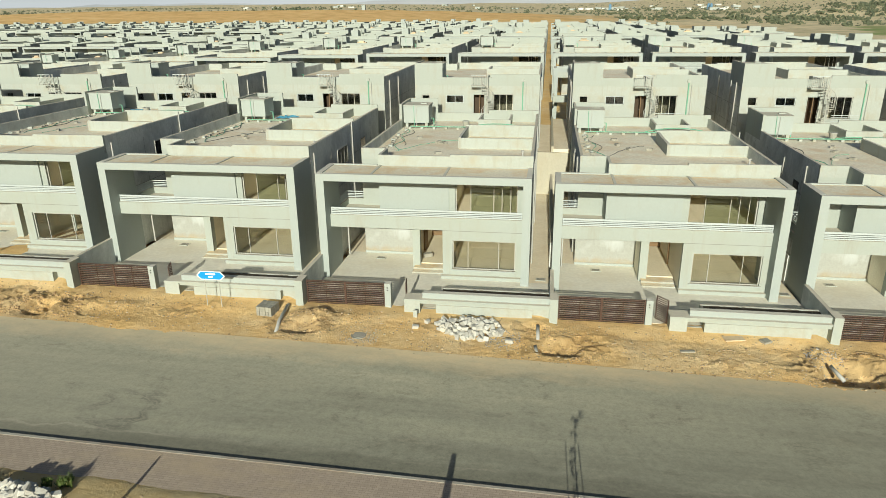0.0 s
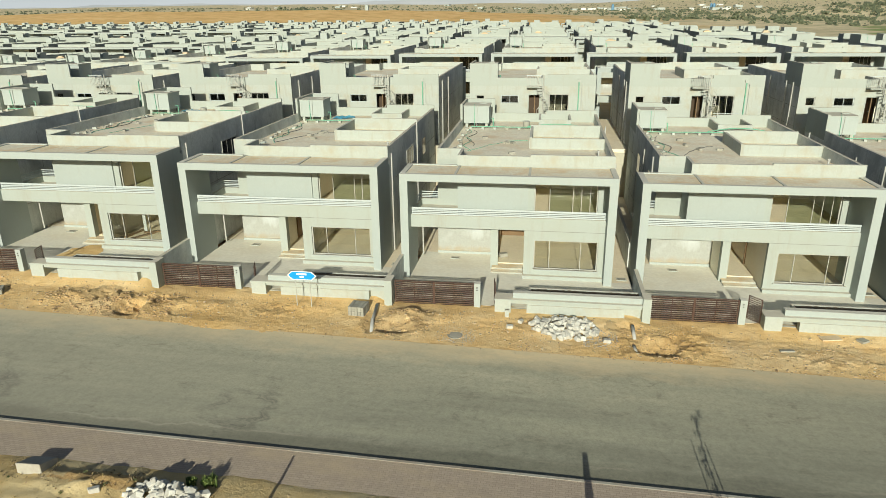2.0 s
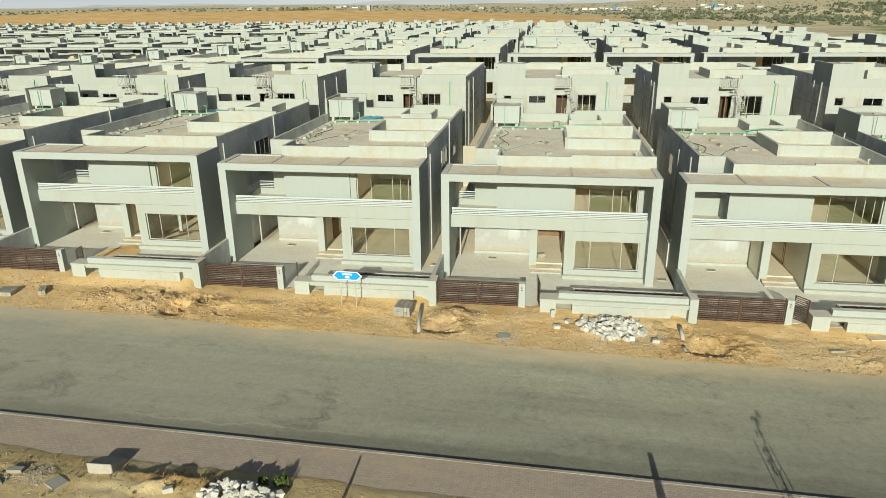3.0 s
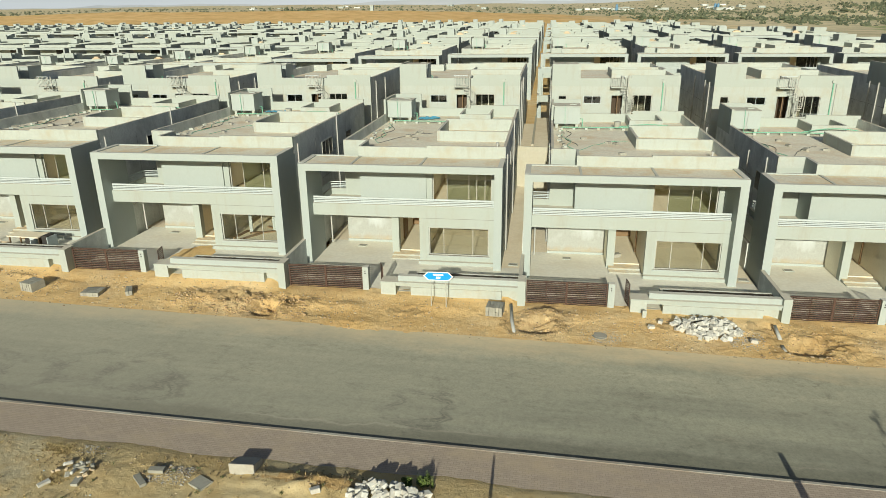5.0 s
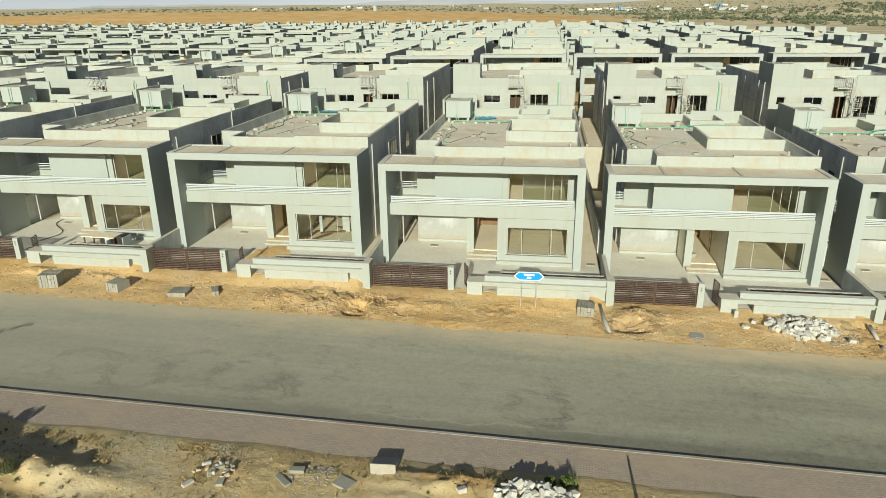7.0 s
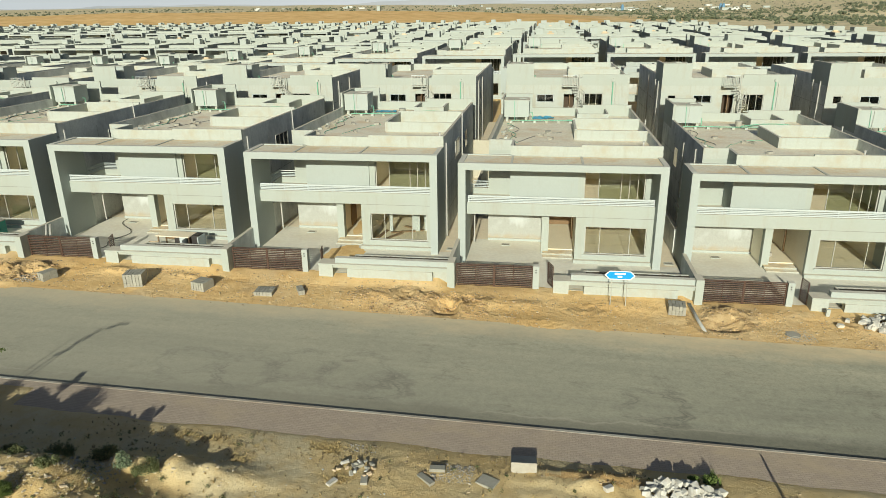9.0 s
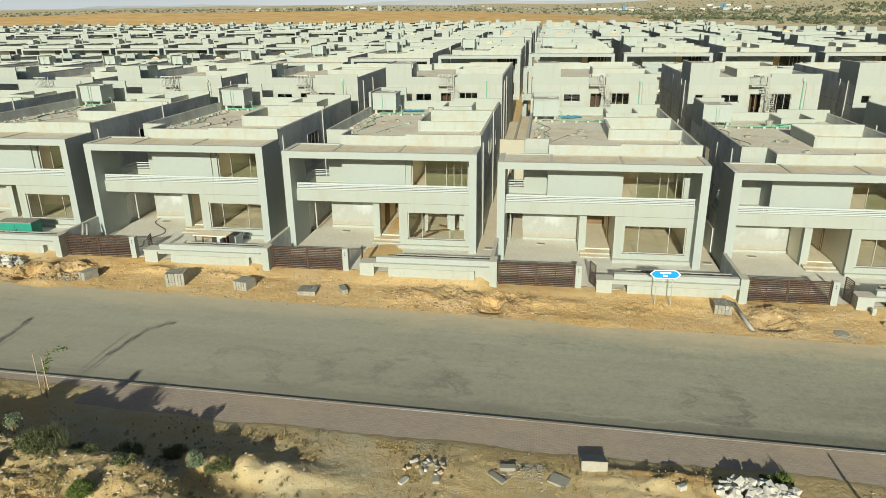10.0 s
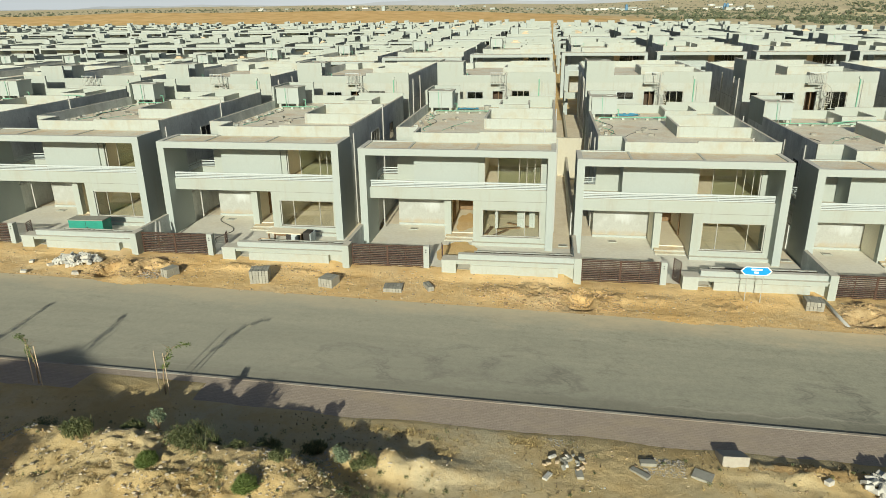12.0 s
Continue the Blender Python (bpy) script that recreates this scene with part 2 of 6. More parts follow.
def far_paint():
    """The country beyond the houses: orange sand, dry scrub and dusty green, at a larger scale."""
    m, nt, bs = shader("far_country")
    tc = nt.nodes.new("ShaderNodeTexCoord")
    sep = nt.nodes.new("ShaderNodeSeparateXYZ")
    nt.links.new(tc.outputs["Object"], sep.inputs[0])
    a = noise_node(nt, 0.012, 6.0, 0.6)
    b = noise_node(nt, 0.07, 6.0, 0.7, seed=4.0)
    sand = ramp(nt, b, [(0.35, (0.62, 0.40, 0.17)), (0.55, (0.80, 0.54, 0.25)), (0.75, (0.78, 0.60, 0.34))])
    # scrub tones lifted and flattened to stand in for haze
    scrub = ramp(nt, b, [(0.36, (0.48, 0.43, 0.27)), (0.5, (0.66, 0.57, 0.38)), (0.66, (0.78, 0.66, 0.44))])
    # sand lies to the left of a slanting line, scrub to its right and farther out
    div = nt.nodes.new("ShaderNodeMath")
    div.operation = "MULTIPLY_ADD"
    nt.links.new(a, div.inputs[0])
    div.inputs[1].default_value = 260.0
    nt.links.new(sep.outputs[0], div.inputs[2])
    rng = nt.nodes.new("ShaderNodeMapRange")
    rng.inputs[1].default_value = 150.0
    rng.inputs[2].default_value = 240.0
    nt.links.new(div.outputs[0], rng.inputs[0])
    far = nt.nodes.new("ShaderNodeMapRange")
    far.inputs[1].default_value = 620.0
    far.inputs[2].default_value = 720.0
    nt.links.new(sep.outputs[1], far.inputs[0])
    mx = nt.nodes.new("ShaderNodeMath")
    mx.operation = "MAXIMUM"
    nt.links.new(rng.outputs[0], mx.inputs[0])
    nt.links.new(far.outputs[0], mx.inputs[1])
    nt.links.new(mixed(nt, mx.outputs[0], sand, scrub), bs.inputs["Base Color"])
    bs.inputs["Roughness"].default_value = 1.0
    bs.inputs["Specular IOR Level"].default_value = 0.0
    return m


def asphalt_paint():
    m, nt, bs = shader("dusty_asphalt")
    grain = noise_node(nt, 10.0, 6.0, 0.8)
    along = noise_node(nt, 0.62, 7.0, 0.68, stretch=(0.12, 1.0, 1.0))
    blot = noise_node(nt, 0.42, 7.0, 0.72, seed=8.0)
    dust_and_lift = noise_node(nt, 0.9, 6.0, 0.7, stretch=(0.5, 1.0, 1.0), seed=21.0)
    col = ramp(nt, along, [(0.34, (0.29, 0.288, 0.222)), (0.5, (0.36, 0.356, 0.272)), (0.66, (0.42, 0.41, 0.308))])
    # dark scuffs and swirls of tyre rubber, in a few places only
    scuff = noise_node(nt, 1.3, 8.0, 0.62, stretch=(0.45, 1.0, 1.0), seed=14.0)
    thin = ramp(nt, scuff, [(0.47, (0, 0, 0)), (0.5, (1, 1, 1)), (0.53, (0, 0, 0))])
    here = ramp(nt, blot, [(0.5, (0, 0, 0)), (0.68, (0.7, 0.7, 0.7))])
    col = mixed(nt, mixed(nt, 1.0, thin, here, "MULTIPLY"), col, (0.13, 0.125, 0.10))
    col = mixed(nt, ramp(nt, blot, [(0.55, (0, 0, 0)), (0.75, (0.45, 0.45, 0.45))]), col, (0.20, 0.195, 0.15))
    col = mixed(nt, ramp(nt, dust_and_lift, [(0.54, (0, 0, 0)), (0.74, (0.5, 0.5, 0.5))]), col, (0.43, 0.40, 0.295))
    col = mixed(nt, ramp(nt, grain, [(0.3, (0.5, 0.5, 0.5)), (0.55, (0, 0, 0))]), col, (0.20, 0.195, 0.15))
    mottle = noise_node(nt, 3.4, 6.0, 0.72, seed=31.0)
    col = mixed(nt, 1.0, col, ramp(nt, mottle, [(0.32, (0.87, 0.87, 0.87)), (0.5, (1.0, 1.0, 1.0)), (0.68, (1.11, 1.105, 1.09))]), "MULTIPLY")
    # sand blown in from the verge
    tc = nt.nodes.new("ShaderNodeTexCoord")
    sep = nt.nodes.new("ShaderNodeSeparateXYZ")
    nt.links.new(tc.outputs["Object"], sep.inputs[0])
    wav = nt.nodes.new("ShaderNodeMath")
    wav.operation = "MULTIPLY_ADD"
    nt.links.new(dust_and_lift, wav.inputs[0])
    wav.inputs[1].default_value = 3.2
    nt.links.new(sep.outputs[1], wav.inputs[2])
    rim = nt.nodes.new("ShaderNodeMapRange")
    rim.inputs[1].default_value = -4.0
    rim.inputs[2].default_value = -1.9
    rim.inputs[4].default_value = 0.9
    nt.links.new(wav.outputs[0], rim.inputs[0])
    col = mixed(nt, rim.outputs[0], col, (0.58, 0.48, 0.31))
    # turning circles of tyre rubber
    flat = nt.nodes.new("ShaderNodeCombineXYZ")
    nt.links.new(sep.outputs[0], flat.inputs[0])
    nt.links.new(sep.outputs[1], flat.inputs[1])
    for cx, cy, r in ((-22.6, -9.8, 1.0), (-19.8, -10.2, 1.2), (-17.9, -9.5, 1.1), (-15.2, -9.6, 1.3), (-14.0, -10.5, 0.8), (-3.4, -10.0, 1.0)):
        far = nt.nodes.new("ShaderNodeVectorMath")
        far.operation = "DISTANCE"
        nt.links.new(flat.outputs[0], far.inputs[0])
        far.inputs[1].default_value = (cx, cy, 0)
        wob = nt.nodes.new("ShaderNodeMath")
        wob.operation = "MULTIPLY_ADD"
        nt.links.new(scuff, wob.inputs[0])
        wob.inputs[1].default_value = 2.6
        nt.links.new(far.outputs["Value"], wob.inputs[2])
        mark = ramp_over(nt, wob.outputs[0], r - 0.5 + 1.3, r + 0.5 + 1.3, [(0.0, (0.10, 0.10, 0.10)), (0.35, (0.2, 0.2, 0.2)), (0.5, (0.95, 0.95, 0.95)), (0.60, (0.2, 0.2, 0.2)), (0.75, (0.75, 0.75, 0.75)), (1.0, (0, 0, 0))])
        col = mixed(nt, mixed(nt, 1.0, mark, ramp(nt, dust_and_lift, [(0.38, (0.1, 0.1, 0.1)), (0.58, (0.9, 0.9, 0.9))]), "MULTIPLY"), col, (0.12, 0.12, 0.105))
    # a darker gutter along the kerb, paler dust towards the houses
    gut = nt.nodes.new("ShaderNodeMath")
    gut.operation = "MULTIPLY_ADD"
    nt.links.new(blot, gut.inputs[0])
    gut.inputs[1].default_value = 1.6
    nt.links.new(sep.outputs[1], gut.inputs[2])
    col = mixed(nt, 1.0, col, ramp_over(nt, gut.outputs[0], -11.5, -3.0, [(0.0, (0.60, 0.60, 0.60)), (0.09, (0.74, 0.74, 0.74)), (0.13, (0.97, 0.97, 0.97)), (0.4, (1.08, 1.08, 1.07)), (0.7, (1.25, 1.23, 1.20)), (1.0, (1.42, 1.38, 1.32))]), "MULTIPLY")
    # a pale tide line left by water along the gutter
    tide = nt.nodes.new("ShaderNodeMath")
    tide.operation = "MULTIPLY_ADD"
    nt.links.new(noise_node(nt, 0.55, 5.0, 0.6, seed=51.0), tide.inputs[0])
    tide.inputs[1].default_value = 1.5
    nt.links.new(sep.outputs[1], tide.inputs[2])
    line = ramp_over(nt, tide.outputs[0], -10.86, -10.66, [(0.0, (0, 0, 0)), (0.5, (0.6, 0.6, 0.6)), (1.0, (0, 0, 0))])
    col = mixed(nt, mixed(nt, 1.0, line, ramp(nt, along, [(0.44, (0, 0, 0)), (0.56, (1, 1, 1))]), "MULTIPLY"), col, (0.50, 0.46, 0.36))
    # the surface grows paler and dustier along the street
    pale = nt.nodes.new("ShaderNodeMapRange")
    pale.inputs[1].default_value = 6.0
    pale.inputs[2].default_value = -22.0
    pale.inputs[4].default_value = 0.42
    nt.links.new(sep.outputs[0], pale.inputs[0])
    col = mixed(nt, pale.outputs[0], col, (0.52, 0.49, 0.38))
    # darker towards the right-hand end of the road
    darker_right = nt.nodes.new("ShaderNodeMapRange")
    darker_right.inputs[1].default_value = 8.0
    darker_right.inputs[2].default_value = 24.0
    darker_right.inputs[4].default_value = 0.35
    nt.links.new(sep.outputs[0], darker_right.inputs[0])
    col = mixed(nt, darker_right.outputs[0], col, (0.235, 0.23, 0.175))
    nt.links.new(col, bs.inputs["Base Color"])
    bs.inputs["Roughness"].default_value = 0.9
    bs.inputs["Specular IOR Level"].default_value = 0.2
    bump(nt, bs, grain, 0.5, 0.015)
    return m


def paver_paint():
    """Small pinkish pavers, 0.2 by 0.1 m, with sandy joints."""
    m, nt, bs = shader("pink_pavers")
    tc = nt.nodes.new("ShaderNodeTexCoord")
    br = nt.nodes.new("ShaderNodeTexBrick")
    br.inputs["Scale"].default_value = 1.0
    br.inputs["Brick Width"].default_value = 0.2
    br.inputs["Row Height"].default_value = 0.1
    br.inputs["Mortar Size"].default_value = 0.008
    br.inputs["Color1"].default_value = (0.48, 0.395, 0.31, 1)
    br.inputs["Color2"].default_value = (0.41, 0.335, 0.262, 1)
    br.inputs["Mortar"].default_value = (0.32, 0.26, 0.20, 1)
    nt.links.new(tc.outputs["Object"], br.inputs["Vector"])
    d = noise_node(nt, 0.6, 6.0, 0.7, stretch=(0.5, 1.0, 1.0), seed=2.0)
    col = mixed(nt, ramp(nt, d, [(0.50, (0, 0, 0)), (0.72, (0.75, 0.75, 0.75))]), br.outputs["Color"], (0.50, 0.40, 0.27))
    nt.links.new(col, bs.inputs["Base Color"])
    bs.inputs["Roughness"].default_value = 0.9
    bump(nt, bs, br.outputs["Fac"], 0.5, -0.01)
    return m


FIELD = surface("green_field", (0.24, 0.33, 0.09), (0.36, 0.36, 0.16), fine=0.5, coarse=0.06, amount=(0.4, 0.6), relief=0.0)
GROUND = ground_paint("sandy_ground", 1.0, (1.02, 0.95, 0.81))
# dug soil, toned down further because its slopes catch the low sun
DUG_DIM = ground_paint("dug_soil_dimmed", 0.70, (1.0, 0.92, 0.78))
WASTE = ground_paint("waste_ground", 0.82, (0.95, 1.0, 0.98))
FAR = far_paint()
ASPHALT = asphalt_paint()
PAVERS = paver_paint()


# ---- building blocks ----
def box(bm, x0, x1, y0, y1, z0, z1):
    v = [bm.verts.new(p) for p in ((x0, y0, z0), (x1, y0, z0), (x1, y1, z0), (x0, y1, z0), (x0, y0, z1), (x1, y0, z1), (x1, y1, z1), (x0, y1, z1))]
    for f in ((0, 3, 2, 1), (4, 5, 6, 7), (0, 1, 5, 4), (1, 2, 6, 5), (2, 3, 7, 6), (3, 0, 4, 7)):
        bm.faces.new([v[i] for i in f])


def ring(x0, x1, y0, y1, z0, z1, t):
    """Four walls in one closed band, t thick."""
    bm = bmesh.new()
    out = [(x0, y0), (x1, y0), (x1, y1), (x0, y1)]
    inn = [(x0 + t, y0 + t), (x1 - t, y0 + t), (x1 - t, y1 - t), (x0 + t, y1 - t)]
    v = {(n, z): [bm.verts.new((*p, z)) for p in pts] for n, pts in (("o", out), ("i", inn)) for z in (z0, z1)}
    for k in range(4):
        j = (k + 1) % 4
        for a, b in ((("o", z0), ("o", z1)), (("o", z1), ("i", z1)), (("i", z1), ("i", z0)), (("i", z0), ("o", z0))):
            bm.faces.new((v[a][k], v[a][j], v[b][j], v[b][k]))
    return bm


def boxes(*rows):
    bm = bmesh.new()
    for r in rows:
        box(bm, *r)
    return bm


def tube(points, radius, sides=8):
    """A round bar through the points."""
    bm = bmesh.new()
    pts = [Vector(p) for p in points]
    rings = []
    for i, p in enumerate(pts):
        d = (pts[min(i + 1, len(pts) - 1)] - pts[max(i - 1, 0)]).normalized()
        a = d.cross(Vector((0, 0, 1)) if abs(d.z) < 0.9 else Vector((1, 0, 0))).normalized()
        b = d.cross(a)
        r = radius[i] if isinstance(radius, (list, tuple)) else radius
        rings.append([bm.verts.new(p + r * (math.cos(t) * a + math.sin(t) * b)) for t in [2 * math.pi * k / sides for k in range(sides)]])
    for lo, hi in zip(rings, rings[1:]):
        for k in range(sides):
            bm.faces.new((lo[k], lo[(k + 1) % sides], hi[(k + 1) % sides], hi[k]))
    bm.faces.new(rings[0][::-1])
    bm.faces.new(rings[-1])
    return bm


def mesh_of(name, bm, material, smooth=False):
    me = bpy.data.meshes.new(name)
    bmesh.ops.recalc_face_normals(bm, faces=bm.faces)
    bm.to_mesh(me)
    bm.free()
    me.materials.append(material)
    if smooth:
        for p in me.polygons:
            p.use_smooth = True
    return me


def part(name, bm, material, parent, label="", smooth=False):
    """One mesh object under a thing or a part."""
    ob = new(name, mesh_of(name, bm, material, smooth) if isinstance(bm, bmesh.types.BMesh) else bm)
    ob.parent = parent
    if label:
        ob["label"] = label
    return ob


def thing(name, label, category, at=(0, 0, 0), turn=0.0, group="", kind=""):
    ob = new(name)
    ob.matrix_world = pose(*at, 0, 0, turn)
    ob.empty_display_size = 0.3
    return tagged(ob, label, category, group, kind)


def solid(name, bm, material, label, category, at=(0, 0, 0), turn=0.0, group="", kind="", smooth=False):
    ob = new(name, mesh_of(name, bm, material, smooth))
    ob.matrix_world = pose(*at, 0, 0, turn)
    return tagged(ob, label, category, group, kind)


# ---- the lie of the land ----
P = 12.8           # width of a plot
ROW = 60.1         # from one street to the next
STEP = {-7: 1.95, -6: 1.7, -5: 1.45, -4: 1.2, -3: 0.95, -2: 0.72, -1: 0.32, 0: 0.0, 1: -0.2, 2: -0.46, 3: -0.7, 4: -0.95}


def street(x):
    return -0.0225 * min(max(x, -90), 70)


def platform(x, y):
    """Height of the terrace on which the houses behind the first row stand."""
    far = 2.6
    d = min(0.0, x + 5)
    near = max(0.0, 2.7 - 0.00055 * d * d) if x > -75 else max(0.0, 2.7 - 0.00055 * 4900)
    second = 2.5 - 0.0001 * d * d if x > -75 else 2.0
    if y < 50:
        return second
    if y < 62:
        return second + (near - second) * (y - 50) / 12
    if y < 108:
        return near
    if y < 170:
        return near + (far - near) * (y - 108) / 62
    return far


def bell(x, y, cx, cy, rx, ry):
    return math.exp(-((x - cx) / rx) ** 2 - ((y - cy) / ry) ** 2)


# pits and heaps in the dirt strip: x, y, reach in x, reach in y, height
DIGS = ((-12.6, -2.9, 0.62, 0.5, -0.75), (-13.3, -2.0, 0.5, 0.7, 0.35), (-12.0, -2.2, 0.9, 0.8, 0.25), (-14.5, -2.4, 0.8, 0.6, 0.22), (-16.0, -1.6, 1.2, 0.6, 0.2),
        (0.9, -2.6, 0.8, 0.42, -0.7), (-0.2, -1.9, 0.35, 1.4, -0.22), (1.5, -1.6, 0.6, 0.9, 0.3), (1.2, -0.9, 0.9, 0.5, 0.2),
        (13.2, -2.75, 0.9, 0.42, -0.7), (12.2, -1.9, 0.35, 1.0, -0.2), (13.3, -1.6, 0.8, 0.5, 0.3), (11.0, -0.6, 0.8, 0.5, 0.25),
        (25.4, -3.1, 1.2, 0.6, -0.85), (24.7, -1.2, 0.6, 0.6, 0.4), (26.9, -1.5, 0.7, 0.8, 0.4), (27.5, -3.4, 0.8, 0.5, 0.3),
        (-38.4, -2.9, 0.6, 0.5, -0.85), (-37.5, -2.0, 0.7, 0.7, 0.55), (-36.5, -1.2, 0.8, 0.5, 0.4), (-39.0, -1.9, 0.5, 0.5, 0.35), (-36.9, -3.3, 1.2, 0.5, 0.25),
        (-37.4, -2.4, 0.4, 0.35, -0.45), (-36.5, -1.9, 0.35, 0.3, -0.4), (-38.9, -2.0, 0.35, 0.3, -0.4), (-14.9, -1.7, 0.5, 0.4, -0.42), (-12.3, -2.1, 0.35, 0.5, -0.4), (-11.6, -1.7, 0.4, 0.3, -0.3), (14.1, -2.2, 0.3, 0.35, -0.3), (26.6, -2.2, 0.5, 0.4, -0.45), (24.9, -2.4, 0.4, 0.4, -0.45), (-4.0, -0.9, 1.5, 0.5, 0.18), (8.9, -1.2, 1.6, 0.8, 0.22), (-1.2, -0.6, 0.5, 0.5, 0.3), (12.2, -0.25, 0.6, 0.35, 0.3), (-41.5, -1.9, 1.6, 0.9, 0.2), (-7.5, -3.4, 1.6, 0.5, 0.12), (19.5, -2.2, 2.5, 0.8, 0.12), (-8.5, -1.6, 0.7, 0.4, 0.14), (-10.0, -2.6, 0.6, 0.35, -0.2), (-17.5, -2.4, 0.9, 0.5, 0.2), (2.8, -0.9, 0.6, 0.4, 0.12), (15.2, -1.2, 1.0, 0.5, 0.16), (-31.8, -1.0, 1.2, 0.4, 0.2), (-27.6, -1.0, 1.0, 0.4, 0.18))


# stretches where the sand is crumbled, away from the pits: x, y, reach in x, reach in y, strength
CRUMBLED = ((-16.5, -1.5, 1.1, 0.6, 0.9), (-14.2, -1.5, 1.0, 0.6, 0.8), (-11.0, -1.4, 0.7, 0.6, 0.7), (1.5, -1.2, 1.2, 0.7, 0.9), (14.7, -2.0, 0.8, 0.6, 0.9), (11.4, -1.0, 0.9, 0.5, 0.6),
            (24.0, -2.3, 1.5, 1.0, 0.8), (19.5, -2.6, 2.5, 0.5, 0.35), (-37.8, -1.6, 2.4, 0.9, 1.0), (-31.5, -0.8, 1.6, 0.4, 0.5), (-5.6, -1.6, 1.3, 0.7, 0.4), (-27.5, -1.0, 1.2, 0.4, 0.4), (7.0, -1.3, 1.0, 0.6, 0.4))


def crumbled(x, y):
    worst = 0.08
    for cx, cy, rx, ry, f in CRUMBLED:
        if abs(x - cx) < 2.2 * rx and abs(y - cy) < 2.2 * ry:
            worst = max(worst, f * bell(x, y, cx, cy, rx, ry))
    for cx, cy, rx, ry, d in DIGS:
        if d < -0.3 and abs(x - cx) < 3 * rx and abs(y - cy) < 3 * ry:
            ring_b = bell(x, y, cx, cy + 0.3, 1.9 * rx, 2.2 * ry)
            inside = math.exp(-(((x - cx) / (1.25 * rx)) ** 2 + ((y - cy) / (1.2 * ry)) ** 2) ** 3)
            worst = max(worst, 0.95 * ring_b) * (1 - 0.6 * inside)
    return worst * max(0.3, min(1.3, 0.9 + 1.2 * noise.noise((x * 0.9, y * 1.3, 33.0))))


def crumbs(x, y, seed, calm=None):
    """Crumbled, ridged relief between 0 and about 1, with smoother stretches."""
    if calm is None:
        calm = max(0.15, min(1.0, 0.55 + 1.1 * noise.noise((x * 0.21, y * 0.33, seed + 20))))
    a = 1 - abs(noise.noise((x * 1.2, y * 2.0, seed)))
    b = 1 - abs(noise.noise((x * 2.9, y * 4.0, seed + 1)))
    c = 1 - abs(noise.noise((x * 6.2, y * 7.5, seed + 2)))
    return calm * (0.55 * a ** 5 + 0.32 * b ** 4 + 0.2 * c ** 3)


def ground_height(x, y):
    s = street(x)
    if y > 23.9:
        if y < 330:
            edge = 62 - 0.06 * max(0, y - 90)
            p = platform(x, y) - 0.12
            if x > edge:
                t = min(1.0, (x - edge) / 40)
                p = p * (1 - t) + (p + 0.02 * (x - edge)) * t
            return p
        # the open country: a sand ridge on the left, then a long rise to low hills
        q = (y - 330) / 240
        ridge = 13.2 * min(1.0, max(0.0, q)) ** 1.3 if y < 570 else 13.2 - min(5.0, (y - 570) / 40)
        lump = 1.8 * noise.noise((x * 0.011, y * 0.006, 3.0)) + 0.7 * noise.noise((x * 0.04, y * 0.02, 1.0))
        w = 1 / (1 + math.exp(min(50, (x - 60 + 0.12 * (y - 330)) / 60)))
        plain = 2.6 + 0.0062 * (y - 330)
        h = plain * (1 - w) + (2.6 + max(ridge, 0.0062 * (y - 330))) * w + lump * min(1, (y - 330) / 100)
        h += 10.5 * bell(x, y, 315, 735, 95, 75) * (1 + 0.25 * noise.noise((x * 0.02, y * 0.02, 6.0)))
        if y > 620:
            h += (0.35 + 0.65 * w) * min(13.0, (y - 620) * 0.016) * (1 + 0.3 * noise.noise((x * 0.004, y * 0.003, 12.0)))
        if y > 1500:
            h += min(1.0, (y - 1500) / 900) * ((9 + 16 / (1 + math.exp(min(50, -(x - 250) / 250)))) + 12 * noise.noise((x * 0.0011, 2.0, 9.0)) + 9 * noise.noise((x * 0.004, 5.0, 1.0)))
        return h
    if y > 0.62:
        return s - 0.35
    edge = -4.05 - 0.5 * noise.noise((x * 0.23, 0.3, 0.0)) - 0.22 * noise.noise((x * 0.9, 4.3, 0.0))
    if y > edge - 0.25:
        rise = min(1.0, max(0.0, (y - edge + 0.1) / 2.0)) ** 1.3
        h = s - 0.02 + rise * (0.04 + 0.07 * noise.noise((x * 0.7, y * 0.8, 0.0)) + 0.25 * crumbs(1.4 * x, 1.2 * y, 4.0, crumbled(x, y)) + 0.02 * abs(noise.noise((x * 3.6, y * 3.6, 2.0)))) + 0.018 * noise.noise((x * 5.0, y * 5.0, 9.0))
        near_pit = 0.0
        for cx, cy, rx, ry, d in DIGS:
            if abs(x - cx) < 3 * rx and abs(y - cy) < 3 * ry:
                b = bell(x, y, cx, cy, rx, ry)
                if d < 0:
                    b = math.exp(-(((x - cx) / rx) ** 2 + ((y - cy) / (0.9 * ry if y < cy else 2.4 * ry)) ** 2) ** 4)
                h += (0.38 if d > -0.8 else 0.6) * d * b if d < 0 else 0.6 * d * b * (0.7 + 0.5 * abs(noise.noise((x * 2.6, y * 3.2, cx))))
                near_pit = max(near_pit, b)
        h += near_pit * 0.04 * abs(noise.noise((x * 4.0, y * 4.0, 7.0)))
        h += 0.10 * max(0.0, min(1.0, (y + 2.2) / 2.0))
        # the sand meets the foot of the plot walls and gates
        k = math.floor((x - 0.1) / P)
        u = max(0.0, min(1.0, ((x - 0.1) - k * P - (P - 0.7)) / 0.7))
        foot = STEP.get(k, street(x)) * (1 - u) + STEP.get(k + 1, street(x)) * u + 0.045 + 0.03 * noise.noise((x * 2.1, y * 2.1, 3.0))
        w = max(0.0, min(1.0, (y + 0.9) / 1.2))
        return h * (1 - w) + foot * w
